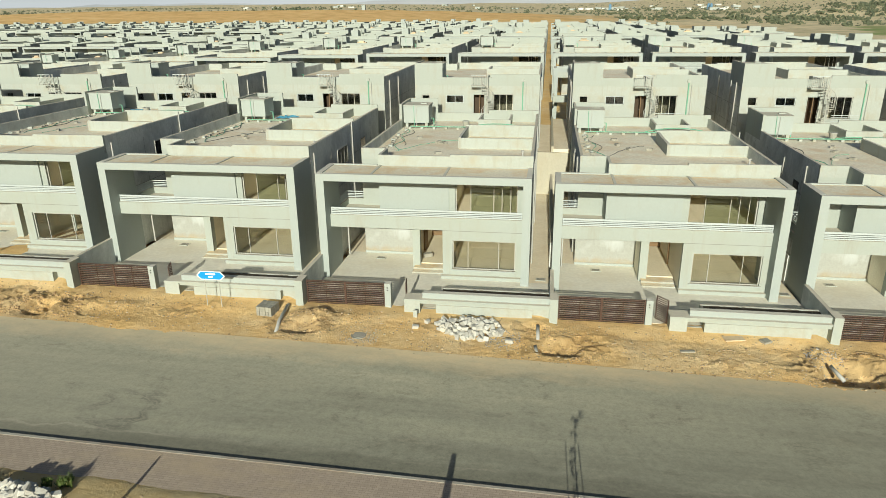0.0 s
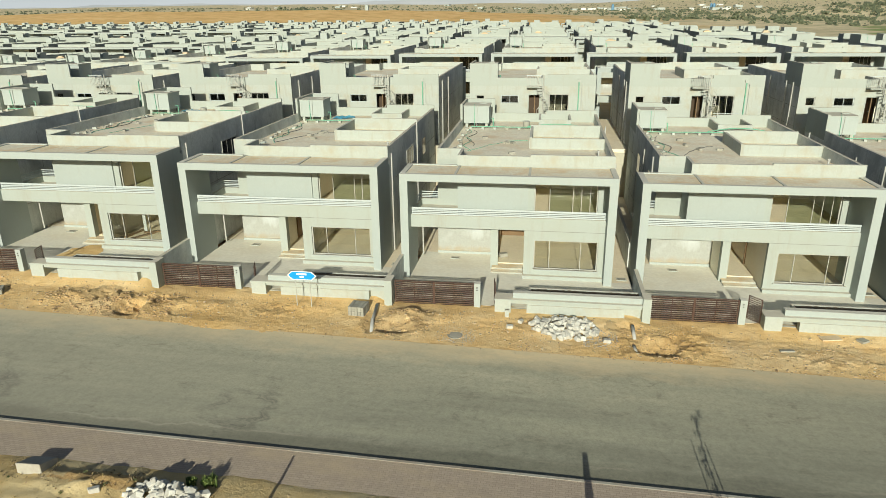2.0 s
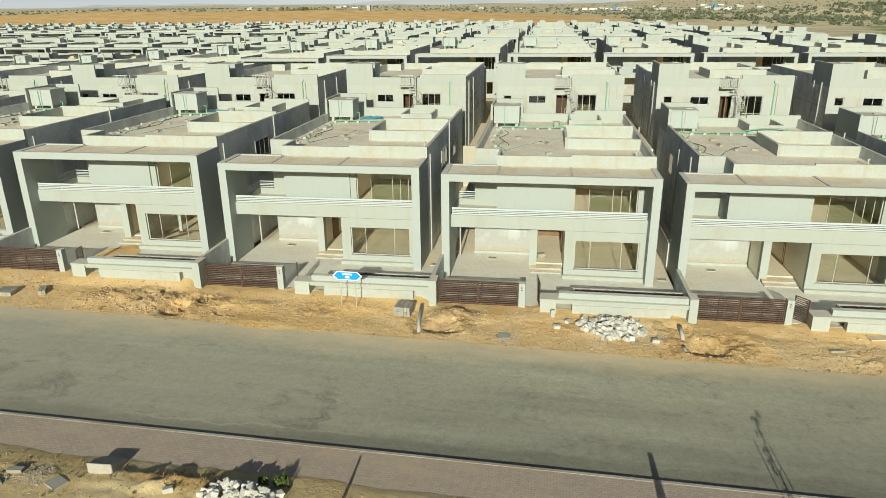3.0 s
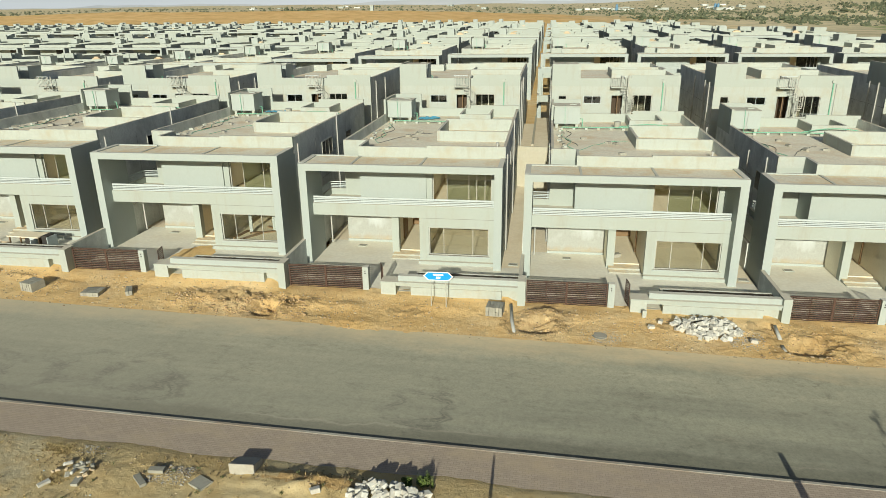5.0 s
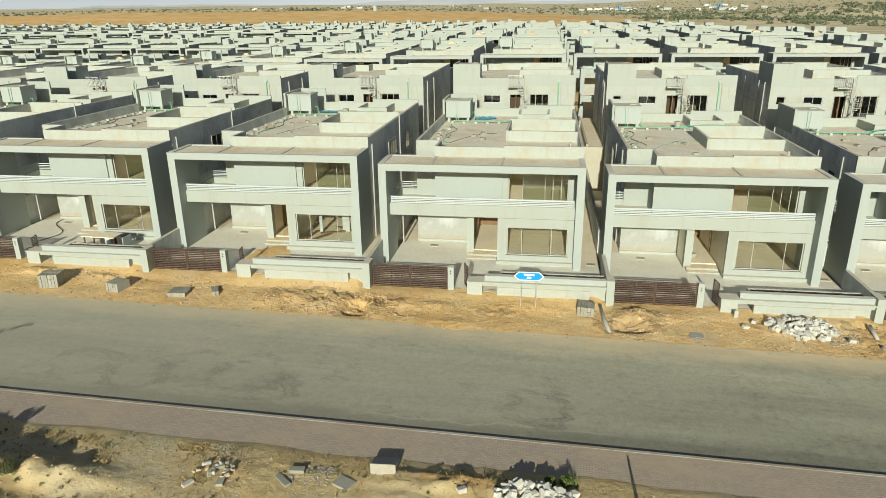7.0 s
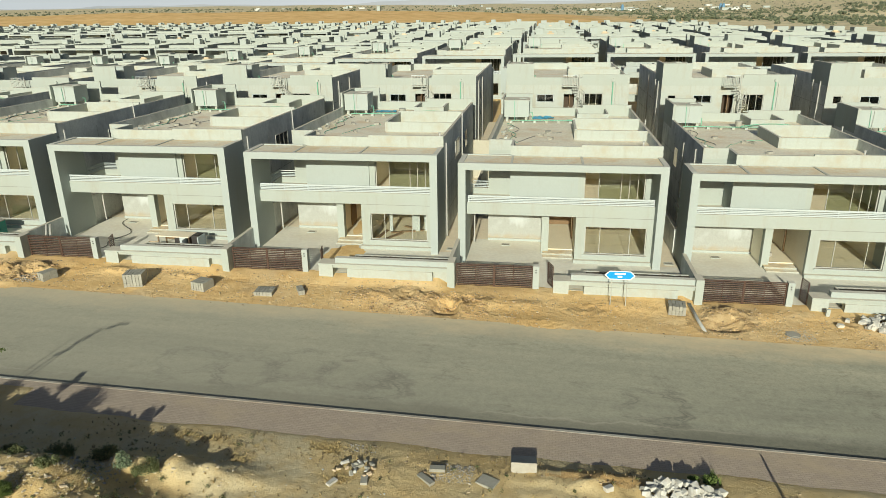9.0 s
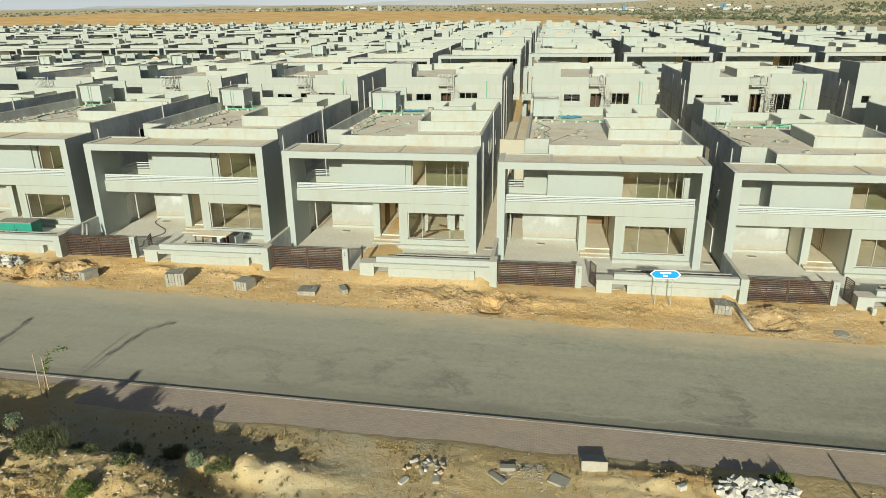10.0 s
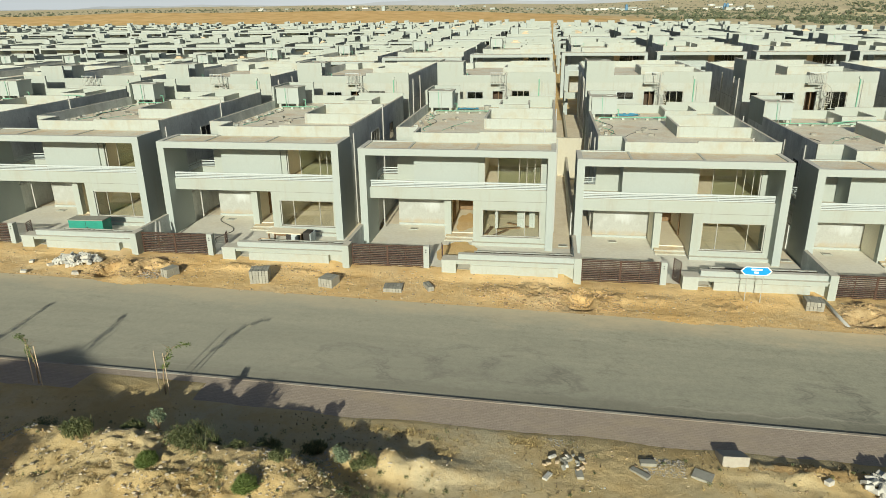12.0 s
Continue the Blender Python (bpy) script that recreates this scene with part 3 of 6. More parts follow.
    if y > -12.6:
        return s - 0.06
    # the camera's side of the street
    rim = -14.2 + 0.22 * noise.noise((x * 0.35, 8.0, 0.0)) + 0.06 * noise.noise((x * 1.9, 3.0, 0.0))
    if -32.2 < x < -27.4:
        rim = -12.95
    if y > rim:
        return s + 0.10 - min(0.16, 0.25 * (y - rim))
    rise = min(1.0, (rim - y) / 1.0) * max(0.0, min(1.0, (y + 27) / 4))
    h = s + 0.10 + min(0.02, 0.1 * (rim - y)) + rise * (0.02 + 0.06 * noise.noise((x * 0.5, y * 0.6, 1.0)) + 0.10 * crumbs(x, y, 6.0, 0.25 if -18.5 < x < -14.6 else None))
    # the spoil mound
    x, y = x + 0.4, y + 0.35
    across = 1 / (1 + math.exp(min(50, -(x + 31.0) / 0.7))) / (1 + math.exp(min(50, (x + 20.4 + 0.8 * (max(y, -22) + 18)) / 0.8)))
    away = 1 / (1 + math.exp(min(50, -(y + 31) / 1.6)))
    back = away / (1 + math.exp((max(y, -25) + 17.4 + 0.35 * noise.noise((x * 0.6, 3.0, 2.0)) + 0.15 * noise.noise((x * 1.9, 5.0, 2.0))) / 0.33))
    rough = 1.0 + 0.16 * noise.noise((x * 0.55, y * 0.4, 5.0)) + 0.09 * noise.noise((x * 1.7, y * 1.5, 8.0)) + 0.07 * noise.noise((x * 4.1, y * 4.1, 2.0))
    rough = 1 + (rough - 1) * max(0.0, min(1.0, (y + 27) / 4))
    h += 1.62 * across * back * rough * (1 - 0.115 * max(0.0, -18.3 - max(y, -24)))
    tail = max(bell(x, y, -18.6, -16.5, 2.0, 0.55), bell(x, y, -20.3, -16.7, 1.6, 0.7))
    h += 0.50 * tail * (1.0 + 0.8 * noise.noise((x * 1.3, y * 1.8, 8.0)))
    h += (across * back + 0.7 * tail) * rise * 0.24 * crumbs(1.4 * x, 1.3 * y, 13.0)
    x, y = x - 0.4, y - 0.35
    h += bell(x, y, -5.6, -15.2, 2.6, 0.45) * (0.14 + 0.15 * noise.noise((x * 1.5, y * 2.0, 2.0)) + 0.12 * crumbs(1.4 * x, 1.3 * y, 3.0, 1.0))
    return h


def steps(*spans):
    out = []
    for a, b, d in spans:
        n = max(1, round((b - a) / d))
        out += [a + (b - a) * k / n for k in range(n)]
    return out + [spans[-1][1]]


def ground_sheet():
    xs = steps((-4200, -1200, 500), (-1200, -400, 100), (-400, -75, 12), (-75, -48, 1.2), (-48, 30, 0.085), (30, 60, 1.5), (60, 400, 12), (400, 1200, 100), (1200, 4200, 500))
    ys = steps((-400, -60, 40), (-60, -27, 3), (-27, -23, 0.8), (-23, -20.5, 0.22), (-20.5, -12.6, 0.12), (-12.6, -5.4, 2.4), (-5.4, 0.6, 0.075), (0.6, 0.7, 0.1), (0.7, 23.8, 6), (23.8, 23.95, 0.15),
               (23.95, 330, 9), (330, 700, 12), (700, 1500, 60), (1500, 2600, 120), (2600, 4600, 500))
    verts = [(x, y, ground_height(x, y)) for y in ys for x in xs]
    n = len(xs)
    faces = [(j * n + i, j * n + i + 1, j * n + i + n + 1, j * n + i + n) for j in range(len(ys) - 1) for i in range(n - 1)]
    me = bpy.data.meshes.new("ground")
    me.from_pydata(verts, [], faces)
    me.materials.append(GROUND)
    me.materials.append(FAR)
    me.materials.append(FIELD)
    me.materials.append(WASTE)
    me.materials.append(DUG_DIM)
    mid = [0.5 * (a + b) for a, b in zip(ys, ys[1:])]
    idx = np.zeros(len(faces), dtype=np.int32)
    for j, y in enumerate(mid):
        if y > 150:
            idx[j * (n - 1):(j + 1) * (n - 1)] = 1
        if y < -12.6:
            idx[j * (n - 1):(j + 1) * (n - 1)] = 3
        # dark soil and the shade of a bank put into one tone
        if -15.7 < y < -14.3:
            for i in range(n - 1):
                if -9 < xs[i] < -2.5 and bell(xs[i], y, -5.6, -14.95, 1.9, 0.42) > 0.45 + 0.4 * noise.noise((xs[i] * 1.6, y * 2.6, 1.0)) + 0.15 * noise.noise((xs[i] * 7.0, y * 7.0, 1.0)):
                    idx[j * (n - 1) + i] = 4
        # dimmed tone where the verge is dug and crumbled
        if -4.6 < y < -0.4:
            for i in range(n - 1):
                if -48 < xs[i] < 30 and crumbled(xs[i], y) > 0.30 + 0.3 * noise.noise((xs[i] * 2.2, y * 2.6, 1.0)) + 0.12 * noise.noise((xs[i] * 7.0, y * 7.0, 1.0)):
                    idx[j * (n - 1) + i] = 4
        if 250 < y < 425:
            for i in range(n - 1):
                if 0.36 * y + 32 < xs[i] < 420:
                    idx[j * (n - 1) + i] = 2
    me.polygons.foreach_set("material_index", idx)
    me.polygons.foreach_set("use_smooth", np.ones(len(faces), dtype=bool))
    return tagged(new("ground", me), "sandy orange ground with pits, heaps and stones, open to the horizon", "ground", kind="structure")


ground_sheet()


def strip(name, y0, y1, z0, z1, material, label, x0=-90.0, x1=70.0):
    """A long slab that follows the street's slope."""
    bm = bmesh.new()
    v = [bm.verts.new((x, y, street(x) + z)) for x in (x0, x1) for y, z in ((y0, z0), (y1, z0), (y1, z1), (y0, z1))]
    for f in ((0, 1, 2, 3), (7, 6, 5, 4), (0, 4, 5, 1), (1, 5, 6, 2), (2, 6, 7, 3), (3, 7, 4, 0)):
        bm.faces.new([v[i] for i in f])
    return solid(name, bm, material, label, name.split("_")[0], kind="structure")


strip("road", -12.3, -3.72, -0.5, 0.0, ASPHALT, "dusty grey asphalt road with tyre marks and sand drifts")
strip("pavement", -14.35, -12.42, -0.5, 0.075, PAVERS, "pavement of small pinkish pavers dusted with sand")
strip("kerb", -12.42, -12.3, -0.5, 0.088, KERB, "pale concrete kerb along the pavement")

strip("wall_retaining", 23.72, 23.95, -0.6, 3.75, CREAM, "tall cream retaining wall behind the first row of houses")


# ---- houses ----
DARKGLASS = surface("dark_glass", (0.035, 0.035, 0.035), (0.05, 0.05, 0.045), rough=0.12, relief=0.0, spec=0.6)
JOINT = surface("joint_cement", (0.24, 0.245, 0.22), (0.2, 0.2, 0.18), relief=0.0)
STEEL = surface("pale_steel", (0.46, 0.47, 0.43), (0.38, 0.37, 0.32), rough=0.5, relief=0.0)
ROOF_Z = 5.95


def pierced(x0, x1, y0, y1, z0, z1, holes):
    """A wall along x with openings (x0, x1, z0, z1), in one piece."""
    xs = sorted({x0, x1, *[h[0] for h in holes], *[h[1] for h in holes]})
    zs = sorted({z0, z1, *[h[2] for h in holes], *[h[3] for h in holes]})
    bm = bmesh.new()
    v = {(x, y, z): bm.verts.new((x, y, z)) for x in xs for y in (y0, y1) for z in zs}
    full = {}
    for i in range(len(xs) - 1):
        for j in range(len(zs) - 1):
            cx, cz = (xs[i] + xs[i + 1]) / 2, (zs[j] + zs[j + 1]) / 2
            full[i, j] = not any(h[0] < cx < h[1] and h[2] < cz < h[3] for h in holes)
    for (i, j), there in full.items():
        if not there:
            continue
        a, b, c, d = xs[i], xs[i + 1], zs[j], zs[j + 1]
        for y in (y0, y1):
            bm.faces.new((v[a, y, c], v[b, y, c], v[b, y, d], v[a, y, d]))
        for di, dj, p, q in ((-1, 0, (a, c), (a, d)), (1, 0, (b, c), (b, d)), (0, -1, (a, c), (b, c)), (0, 1, (a, d), (b, d))):
            if not full.get((i + di, j + dj), False):
                bm.faces.new((v[p[0], y0, p[1]], v[q[0], y0, q[1]], v[q[0], y1, q[1]], v[p[0], y1, p[1]]))
    loose = [w for w in bm.verts if not w.link_faces]
    for w in loose:
        bm.verts.remove(w)
    return bm


def window(parent, name, x0, x1, y, z0, z1, bars, frame_paint=None, label="", glass=None, slid=False):
    """A glazed opening: outer frame, uprights at the given places, and a pane in each field."""
    w = part(name, boxes((x0, x1, y - 0.03, y + 0.03, z0, z0 + 0.04), (x0, x1, y - 0.04, y + 0.04, z1 - 0.06, z1),
                         (x0, x0 + 0.06, y - 0.04, y + 0.04, z0 + 0.06, z1 - 0.06), (x1 - 0.06, x1, y - 0.04, y + 0.04, z0 + 0.06, z1 - 0.06)),
             frame_paint or ALU, parent, label)
    edges = [x0 + 0.06, *bars, x1 - 0.06]
    for b in bars:
        part("mullion", boxes((b - 0.016, b + 0.016, y - 0.025, y + 0.025, z0 + 0.06, z1 - 0.06)), frame_paint or ALU, w)
    for a, b in list(zip(edges, edges[1:]))[1 if slid else 0:]:
        p = part("pane", boxes((a + 0.03, b - 0.03, y - 0.006, y + 0.006, z0 + 0.06, z1 - 0.06)), glass or GLASS, w)
        p.visible_shadow = False
    return w


def front_rail(parent, x0, x1, y, z0, z1):
    r = part("balcony_railing", boxes((x0, x1, y - 0.024, y + 0.024, z1 - 0.045, z1)), WHITEMETAL, parent, "white painted steel railing")
    bar = mesh_of("bar", boxes((x0, x1, y - 0.02, y + 0.02, -0.033, 0.033)), WHITEMETAL)
    for k in range(4):
        part("bar", bar, None, r).location.z = z0 + 0.05 + k * (z1 - z0 - 0.03) / 4
    post = mesh_of("post", boxes((-0.014, 0.014, y - 0.014, y + 0.014, z0, z1 - 0.032)), WHITEMETAL)
    n = max(2, round((x1 - x0) / 1.5))
    for k in range(n + 1):
        part("post", post, None, r).location.x = x0 + 0.03 + (x1 - x0 - 0.06) * k / n
    return r


def canopy_rim(h):
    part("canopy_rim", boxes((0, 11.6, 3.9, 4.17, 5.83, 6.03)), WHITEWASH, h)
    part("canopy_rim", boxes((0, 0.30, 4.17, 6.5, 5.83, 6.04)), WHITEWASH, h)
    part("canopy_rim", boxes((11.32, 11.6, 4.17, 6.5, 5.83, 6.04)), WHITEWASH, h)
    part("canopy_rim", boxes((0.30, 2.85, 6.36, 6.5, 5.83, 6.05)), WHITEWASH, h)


def canopy_rows():
    return [(0, 11.6, 3.9, 6.5, 5.63, 5.83)]


PARAPET = {
    "front_left": (1.4, 2.85, 8.3, 8.46, 6.6), "return": (2.85, 3.0, 6.66, 8.46, 6.58), "front_middle": (2.85, 6.98, 6.5, 6.66, 6.57), "front_right": (6.98, 11.6, 6.5, 6.68, 6.67),
    "right": (11.43, 11.6, 6.68, 23.05, 6.6), "left": (1.4, 1.56, 8.46, 19.4, 6.6), "left_tall": (1.4, 1.56, 19.4, 23.05, 7.72), "back_tall": (1.4, 3.7, 23.05, 23.2, 7.72),
    "back": (3.7, 7.75, 23.05, 23.2, 6.6), "back_right": (7.75, 11.6, 23.05, 23.2, 6.85),
    "well_front": (6.74, 11.43, 12.0, 12.16, 6.62), "well_side": (6.74, 6.9, 12.16, 16.4, 6.66), "well_back": (6.74, 11.43, 16.4, 16.56, 6.75),
    "hatch_front": (7.2, 9.6, 20.1, 20.24, 6.55), "hatch_left": (7.2, 7.34, 20.24, 23.05, 6.55), "hatch_right": (9.46, 9.6, 20.24, 23.05, 6.55)}


def body_parts(h, back_holes=()):
    """Roof, parapets and outer walls, shared by all the houses that are seen well."""
    part("roof_slab", boxes((1.6, 11.4, 8.5, 23.0, 5.63, ROOF_Z), (3.05, 11.4, 6.7, 8.5, 5.63, ROOF_Z)), SCREED, h, "sandy cement roof")
    for key, (x0, x1, y0, y1, top) in PARAPET.items():
        base = 5.83 if key.startswith("front_") and key != "front_left" else ROOF_Z
        paint = STAINED if key.startswith(("front", "well", "hatch", "return")) else RENDER if key in ("left", "right") else PAINT
        part("parapet", boxes((x0, x1, y0, y1, base, top)), paint, h)
    part("side_wall", boxes((11.4, 11.6, 6.7, 23.0, -0.3, ROOF_Z)), RENDER, h, "grey cement-rendered side wall")
    part("side_wall", boxes((1.4, 1.6, 8.5, 23.0, -0.3, ROOF_Z)), RENDER, h, "grey cement-rendered side wall")
    for x in (11.6, 1.4):
        part("wall_joint", boxes(*[(x - 0.004, x + 0.004, 8.5, 23.2, z, z + 0.022) for z in (1.5, 2.95, 4.4)],
                                 *[(x - 0.005, x + 0.005, y, y + 0.022, 0.1, 5.9) for y in (10.6, 14.2, 17.5, 20.4)]), JOINT, h)
    part("back_wall", pierced(1.4, 11.6, 23.0, 23.2, -0.3, ROOF_Z, back_holes), STAINED, h)


def front_parts(h, fine=True, glass=None):
    """The street front: the deep frame, the balcony, carport, entrance and windows."""
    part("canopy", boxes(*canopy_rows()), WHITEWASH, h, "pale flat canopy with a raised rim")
    canopy_rim(h)
    part("canopy_screed", boxes((0.30, 11.32, 4.17, 6.36, 5.832, 5.985)), TRAY, h, "sandy screed with orange stains")
    for x in (2.95, 6.92):
        part("canopy_divider", boxes((x, x + 0.13, 4.17, 6.36, 5.985, 6.03)), STAINED, h)
    part("side_fin", boxes((0, 0.44, 3.9, 6.53, -0.3, 5.63)), WHITEWASH, h, "deep pale side wall of the frame")
    part("side_fin", boxes((11.16, 11.6, 3.9, 6.7, -0.3, 5.63)), WHITEWASH, h, "deep pale side wall of the frame")
    part("balcony_slab", boxes((0.44, 11.16, 4.85, 6.7, 2.82, 3.10)), PAINT, h)
    part("floor_slab", boxes((0.15, 11.4, 6.7, 8.5, 2.82, 3.10)), PAINT, h)
    part("balcony_parapet", boxes((0.44, 11.16, 4.69, 4.85, 2.82, 3.53)), PAINT, h, "plain cream balcony parapet")
    front_rail(h, 0.48, 11.12, 4.77, 3.53, 3.95)
    part("terrace_parapet", boxes((0.29, 0.43, 6.53, 8.5, 2.6, 3.48), (0.43, 1.4, 8.38, 8.5, 3.1, 3.48)), PAINT, h)
    part("upper_wall", boxes((2.85, 6.9, 6.5, 6.7, 3.10, 5.83), (2.85, 3.05, 6.7, 8.3, 3.10, ROOF_Z)), WHITEWASH, h, "large blank pale wall panel")
    part("recess_wall", boxes((1.4, 2.85, 8.3, 8.5, 3.10, ROOF_Z)), PAINT, h)
    part("upper_pier", boxes((6.9, 7.26, 6.62, 6.9, 3.10, 5.63)), PAINT, h)
    part("upper_pier", boxes((10.82, 11.16, 6.62, 6.9, 3.10, 5.63)), PAINT, h)
    part("front_wall", pierced(6.79, 11.16, 4.70, 4.95, 0.05, 2.82, [(7.33, 10.83, 0.58, 2.27)]), PAINT, h)
    part("carport_wall", boxes((1.4, 4.88, 8.3, 8.5, 0.05, 2.82)), PATCHY, h, "pale carport wall with white patches")
    part("entrance_pier", boxes((4.84, 5.27, 6.0, 6.42, 0.05, 2.82)), PAINT, h)
    part("hall_wall", boxes((4.88, 5.08, 6.42, 11.5, 0.05, 2.82)), ROOM, h)
    part("wall_joint", boxes((6.79, 11.16, 4.686, 4.70, 2.80, 2.822)), JOINT, h)
    part("skirting", boxes((1.4, 4.88, 8.2, 8.3, 0.05, 0.19)), WHITEWASH, h)
    part("plinth", boxes((6.74, 11.16, 4.45, 4.70, 0.02, 0.24)), PAINT, h)
    window(h, "front_window", 7.33, 10.83, 4.84, 0.58, 2.27, (8.2, 9.9), label="wide three-pane window in a pale frame", glass=glass)
    window(h, "balcony_window", 7.26, 10.82, 6.80, 3.12, 5.60, (8.13, 9.44, 9.91, 10.4), label="tall balcony glazing with thin uprights, one leaf slid open", glass=glass or GREENGLASS, slid=True)
    if not fine:
        return
    part("window_sill", boxes((7.25, 10.92, 4.60, 4.76, 0.52, 0.58)), WHITEWASH, h)
    # the two rooms behind the glass, and the hall
    part("ground_room", boxes((6.79, 6.99, 4.95, 11.5, 0.05, 2.82), (6.99, 11.4, 11.3, 11.5, 0.05, 2.82), (11.16, 11.4, 6.7, 11.3, 0.05, 2.82)), ROOM, h)
    part("ground_room_floor", boxes((6.99, 11.4, 4.95, 11.3, 0.05, 0.30), (5.08, 6.79, 6.35, 11.5, 0.05, 0.26)), TILE, h)
    # brown in place of plaster, to darken the hall end the sun hits
    part("hall_end", boxes((5.08, 6.79, 11.3, 11.5, 0.32, 2.82)), WOOD, h, "hall end wall toned dark brown")
    part("upper_room", boxes((6.9, 7.1, 6.9, 13.0, 3.10, 5.63), (7.1, 11.4, 12.8, 13.0, 3.10, 5.63)), ROOM, h)
    part("upper_room_floor", boxes((7.1, 11.4, 6.9, 12.8, 3.10, 3.16)), TILE, h)
    part("inner_window", boxes((8.0, 10.4, 12.74, 12.80, 4.1, 5.2)), DARKGLASS, h)
    for y0, y1, z in ((5.15, 5.6, 0.11), (5.6, 6.34, 0.20)):
        st = part("entrance_step", boxes((4.93, 6.72, y0, y1, 0.0, z)), STAINED, h)
        # thin plate: level tread painted paler, since the low sun leaves it dim
        part("tread", boxes((4.95, 6.70, y0 + 0.01, y1, z, z + 0.005)), TRAY, st, "sandy tread toned paler than its riser")
    d = part("entrance_door", boxes((5.10, 5.16, 8.3, 9.3, 0.34, 2.5)), WOOD, h, "brown wooden door standing open")
    part("door_handle", tube([(5.16, 9.2, 1.35), (5.22, 9.2, 1.35), (5.22, 9.08, 1.35)], 0.012, 6), ALU, d)
    part("door_frame", boxes((6.70, 6.79, 8.2, 8.3, 0.32, 2.6), (5.08, 5.16, 8.2, 8.3, 0.32, 2.6), (5.08, 6.79, 8.2, 8.3, 2.5, 2.6)), WOOD, h)
    side_rail = part("terrace_railing", boxes((0.36, 1.4, 8.42, 8.46, 3.88, 3.93), (0.34, 0.38, 6.55, 8.42, 3.88, 3.93)), WHITEMETAL, h)
    for k in range(3):
        part("bar", boxes((0.38, 1.4, 8.425, 8.455, 3.54 + 0.1 * k, 3.585 + 0.1 * k), (0.345, 0.375, 6.55, 8.46, 3.54 + 0.1 * k, 3.585 + 0.1 * k)), WHITEMETAL, side_rail)
    for x, y, z in ((11.67, 15.2, 6.9), (11.68, 7.1, 6.15), (1.33, 10.0, 6.2), (1.33, 13.8, 5.9), (0.62, 7.35, 3.0)):
        part("downpipe", tube([(x, y, 0.2), (x, y, z)], 0.045), PVC, h, "white plastic downpipe")
    part("side_window", boxes((11.595, 11.615, 17.6, 18.8, 3.9, 5.1)), DARKGLASS, h)
    sw = part("side_window", boxes((11.59, 11.64, 11.8, 14.1, 4.2, 4.26), (11.59, 11.64, 11.8, 14.1, 5.34, 5.4), (11.59, 11.64, 11.8, 11.86, 4.26, 5.34), (11.59, 11.64, 14.04, 14.1, 4.26, 5.34)), ALU, h, "three-pane dark side window")
    for y in (12.55, 13.3):
        part("mullion", boxes((11.59, 11.635, y - 0.025, y + 0.025, 4.26, 5.34)), ALU, sw)
    for y in (11.86, 12.575, 13.325):
        part("pane", boxes((11.592, 11.612, y, y + 0.68, 4.26, 5.34)), DARKGLASS, sw)
    part("side_window", boxes((1.385, 1.405, 11.0, 11.9, 3.9, 5.0)), DARKGLASS, h)
    part("side_window", boxes((1.385, 1.405, 16.0, 17.2, 3.7, 5.0)), DARKGLASS, h)
    # plot floor, lane and drains
    for row in ((0.02, 7.3, 0.55, 5.15, -0.35, 0.05), (7.3, 12.7, 1.64, 4.45, -0.35, 0.05), (0.44, 4.93, 5.15, 8.3, -0.35, 0.05), (11.6, 12.7, 4.45, 23.7, -0.35, 0.05),
                (4.93, 11.6, 5.15, 23.0, -0.35, 0.0), (0.02, 1.4, 8.3, 23.7, -0.35, 0.05)):
        lane = row[3] > 23.5
        part("plot_floor", boxes(row), SANDED if lane else PAVED, h, "sandy side lane" if lane else "pale concrete floor")
    for x, y in ((2.6, 7.35), (12.25, 5.0)):
        part("drain_cover", boxes((x - 0.28, x + 0.28, y - 0.22, y - 0.17, 0.05, 0.09), (x - 0.28, x + 0.28, y + 0.17, y + 0.22, 0.05, 0.075),
                                  (x - 0.28, x - 0.22, y - 0.17, y + 0.17, 0.05, 0.075), (x + 0.22, x + 0.28, y - 0.17, y + 0.17, 0.05, 0.075)), PAINT, h)
        part("drain_grate", boxes((x - 0.22, x + 0.22, y - 0.17, y + 0.17, 0.051, 0.07)), BLOCK, h)
    part("side_boundary", boxes((12.7, 12.88, 6.6, 23.7, -0.4, 1.7)), RENDER, h)


FRONT_LABEL = "two-storey pale flat-roofed villa with a deep square frame and balcony"
first = thing("villa", FRONT_LABEL, "house", (0, 0, STEP[0]), group="villas of the front row")
body_parts(first)
front_parts(first)
front_row = {0: first}
for k in range(-6, 4):
    if k:
        front_row[k] = copy_thing(first, pose(k * P, 0, STEP[k]))


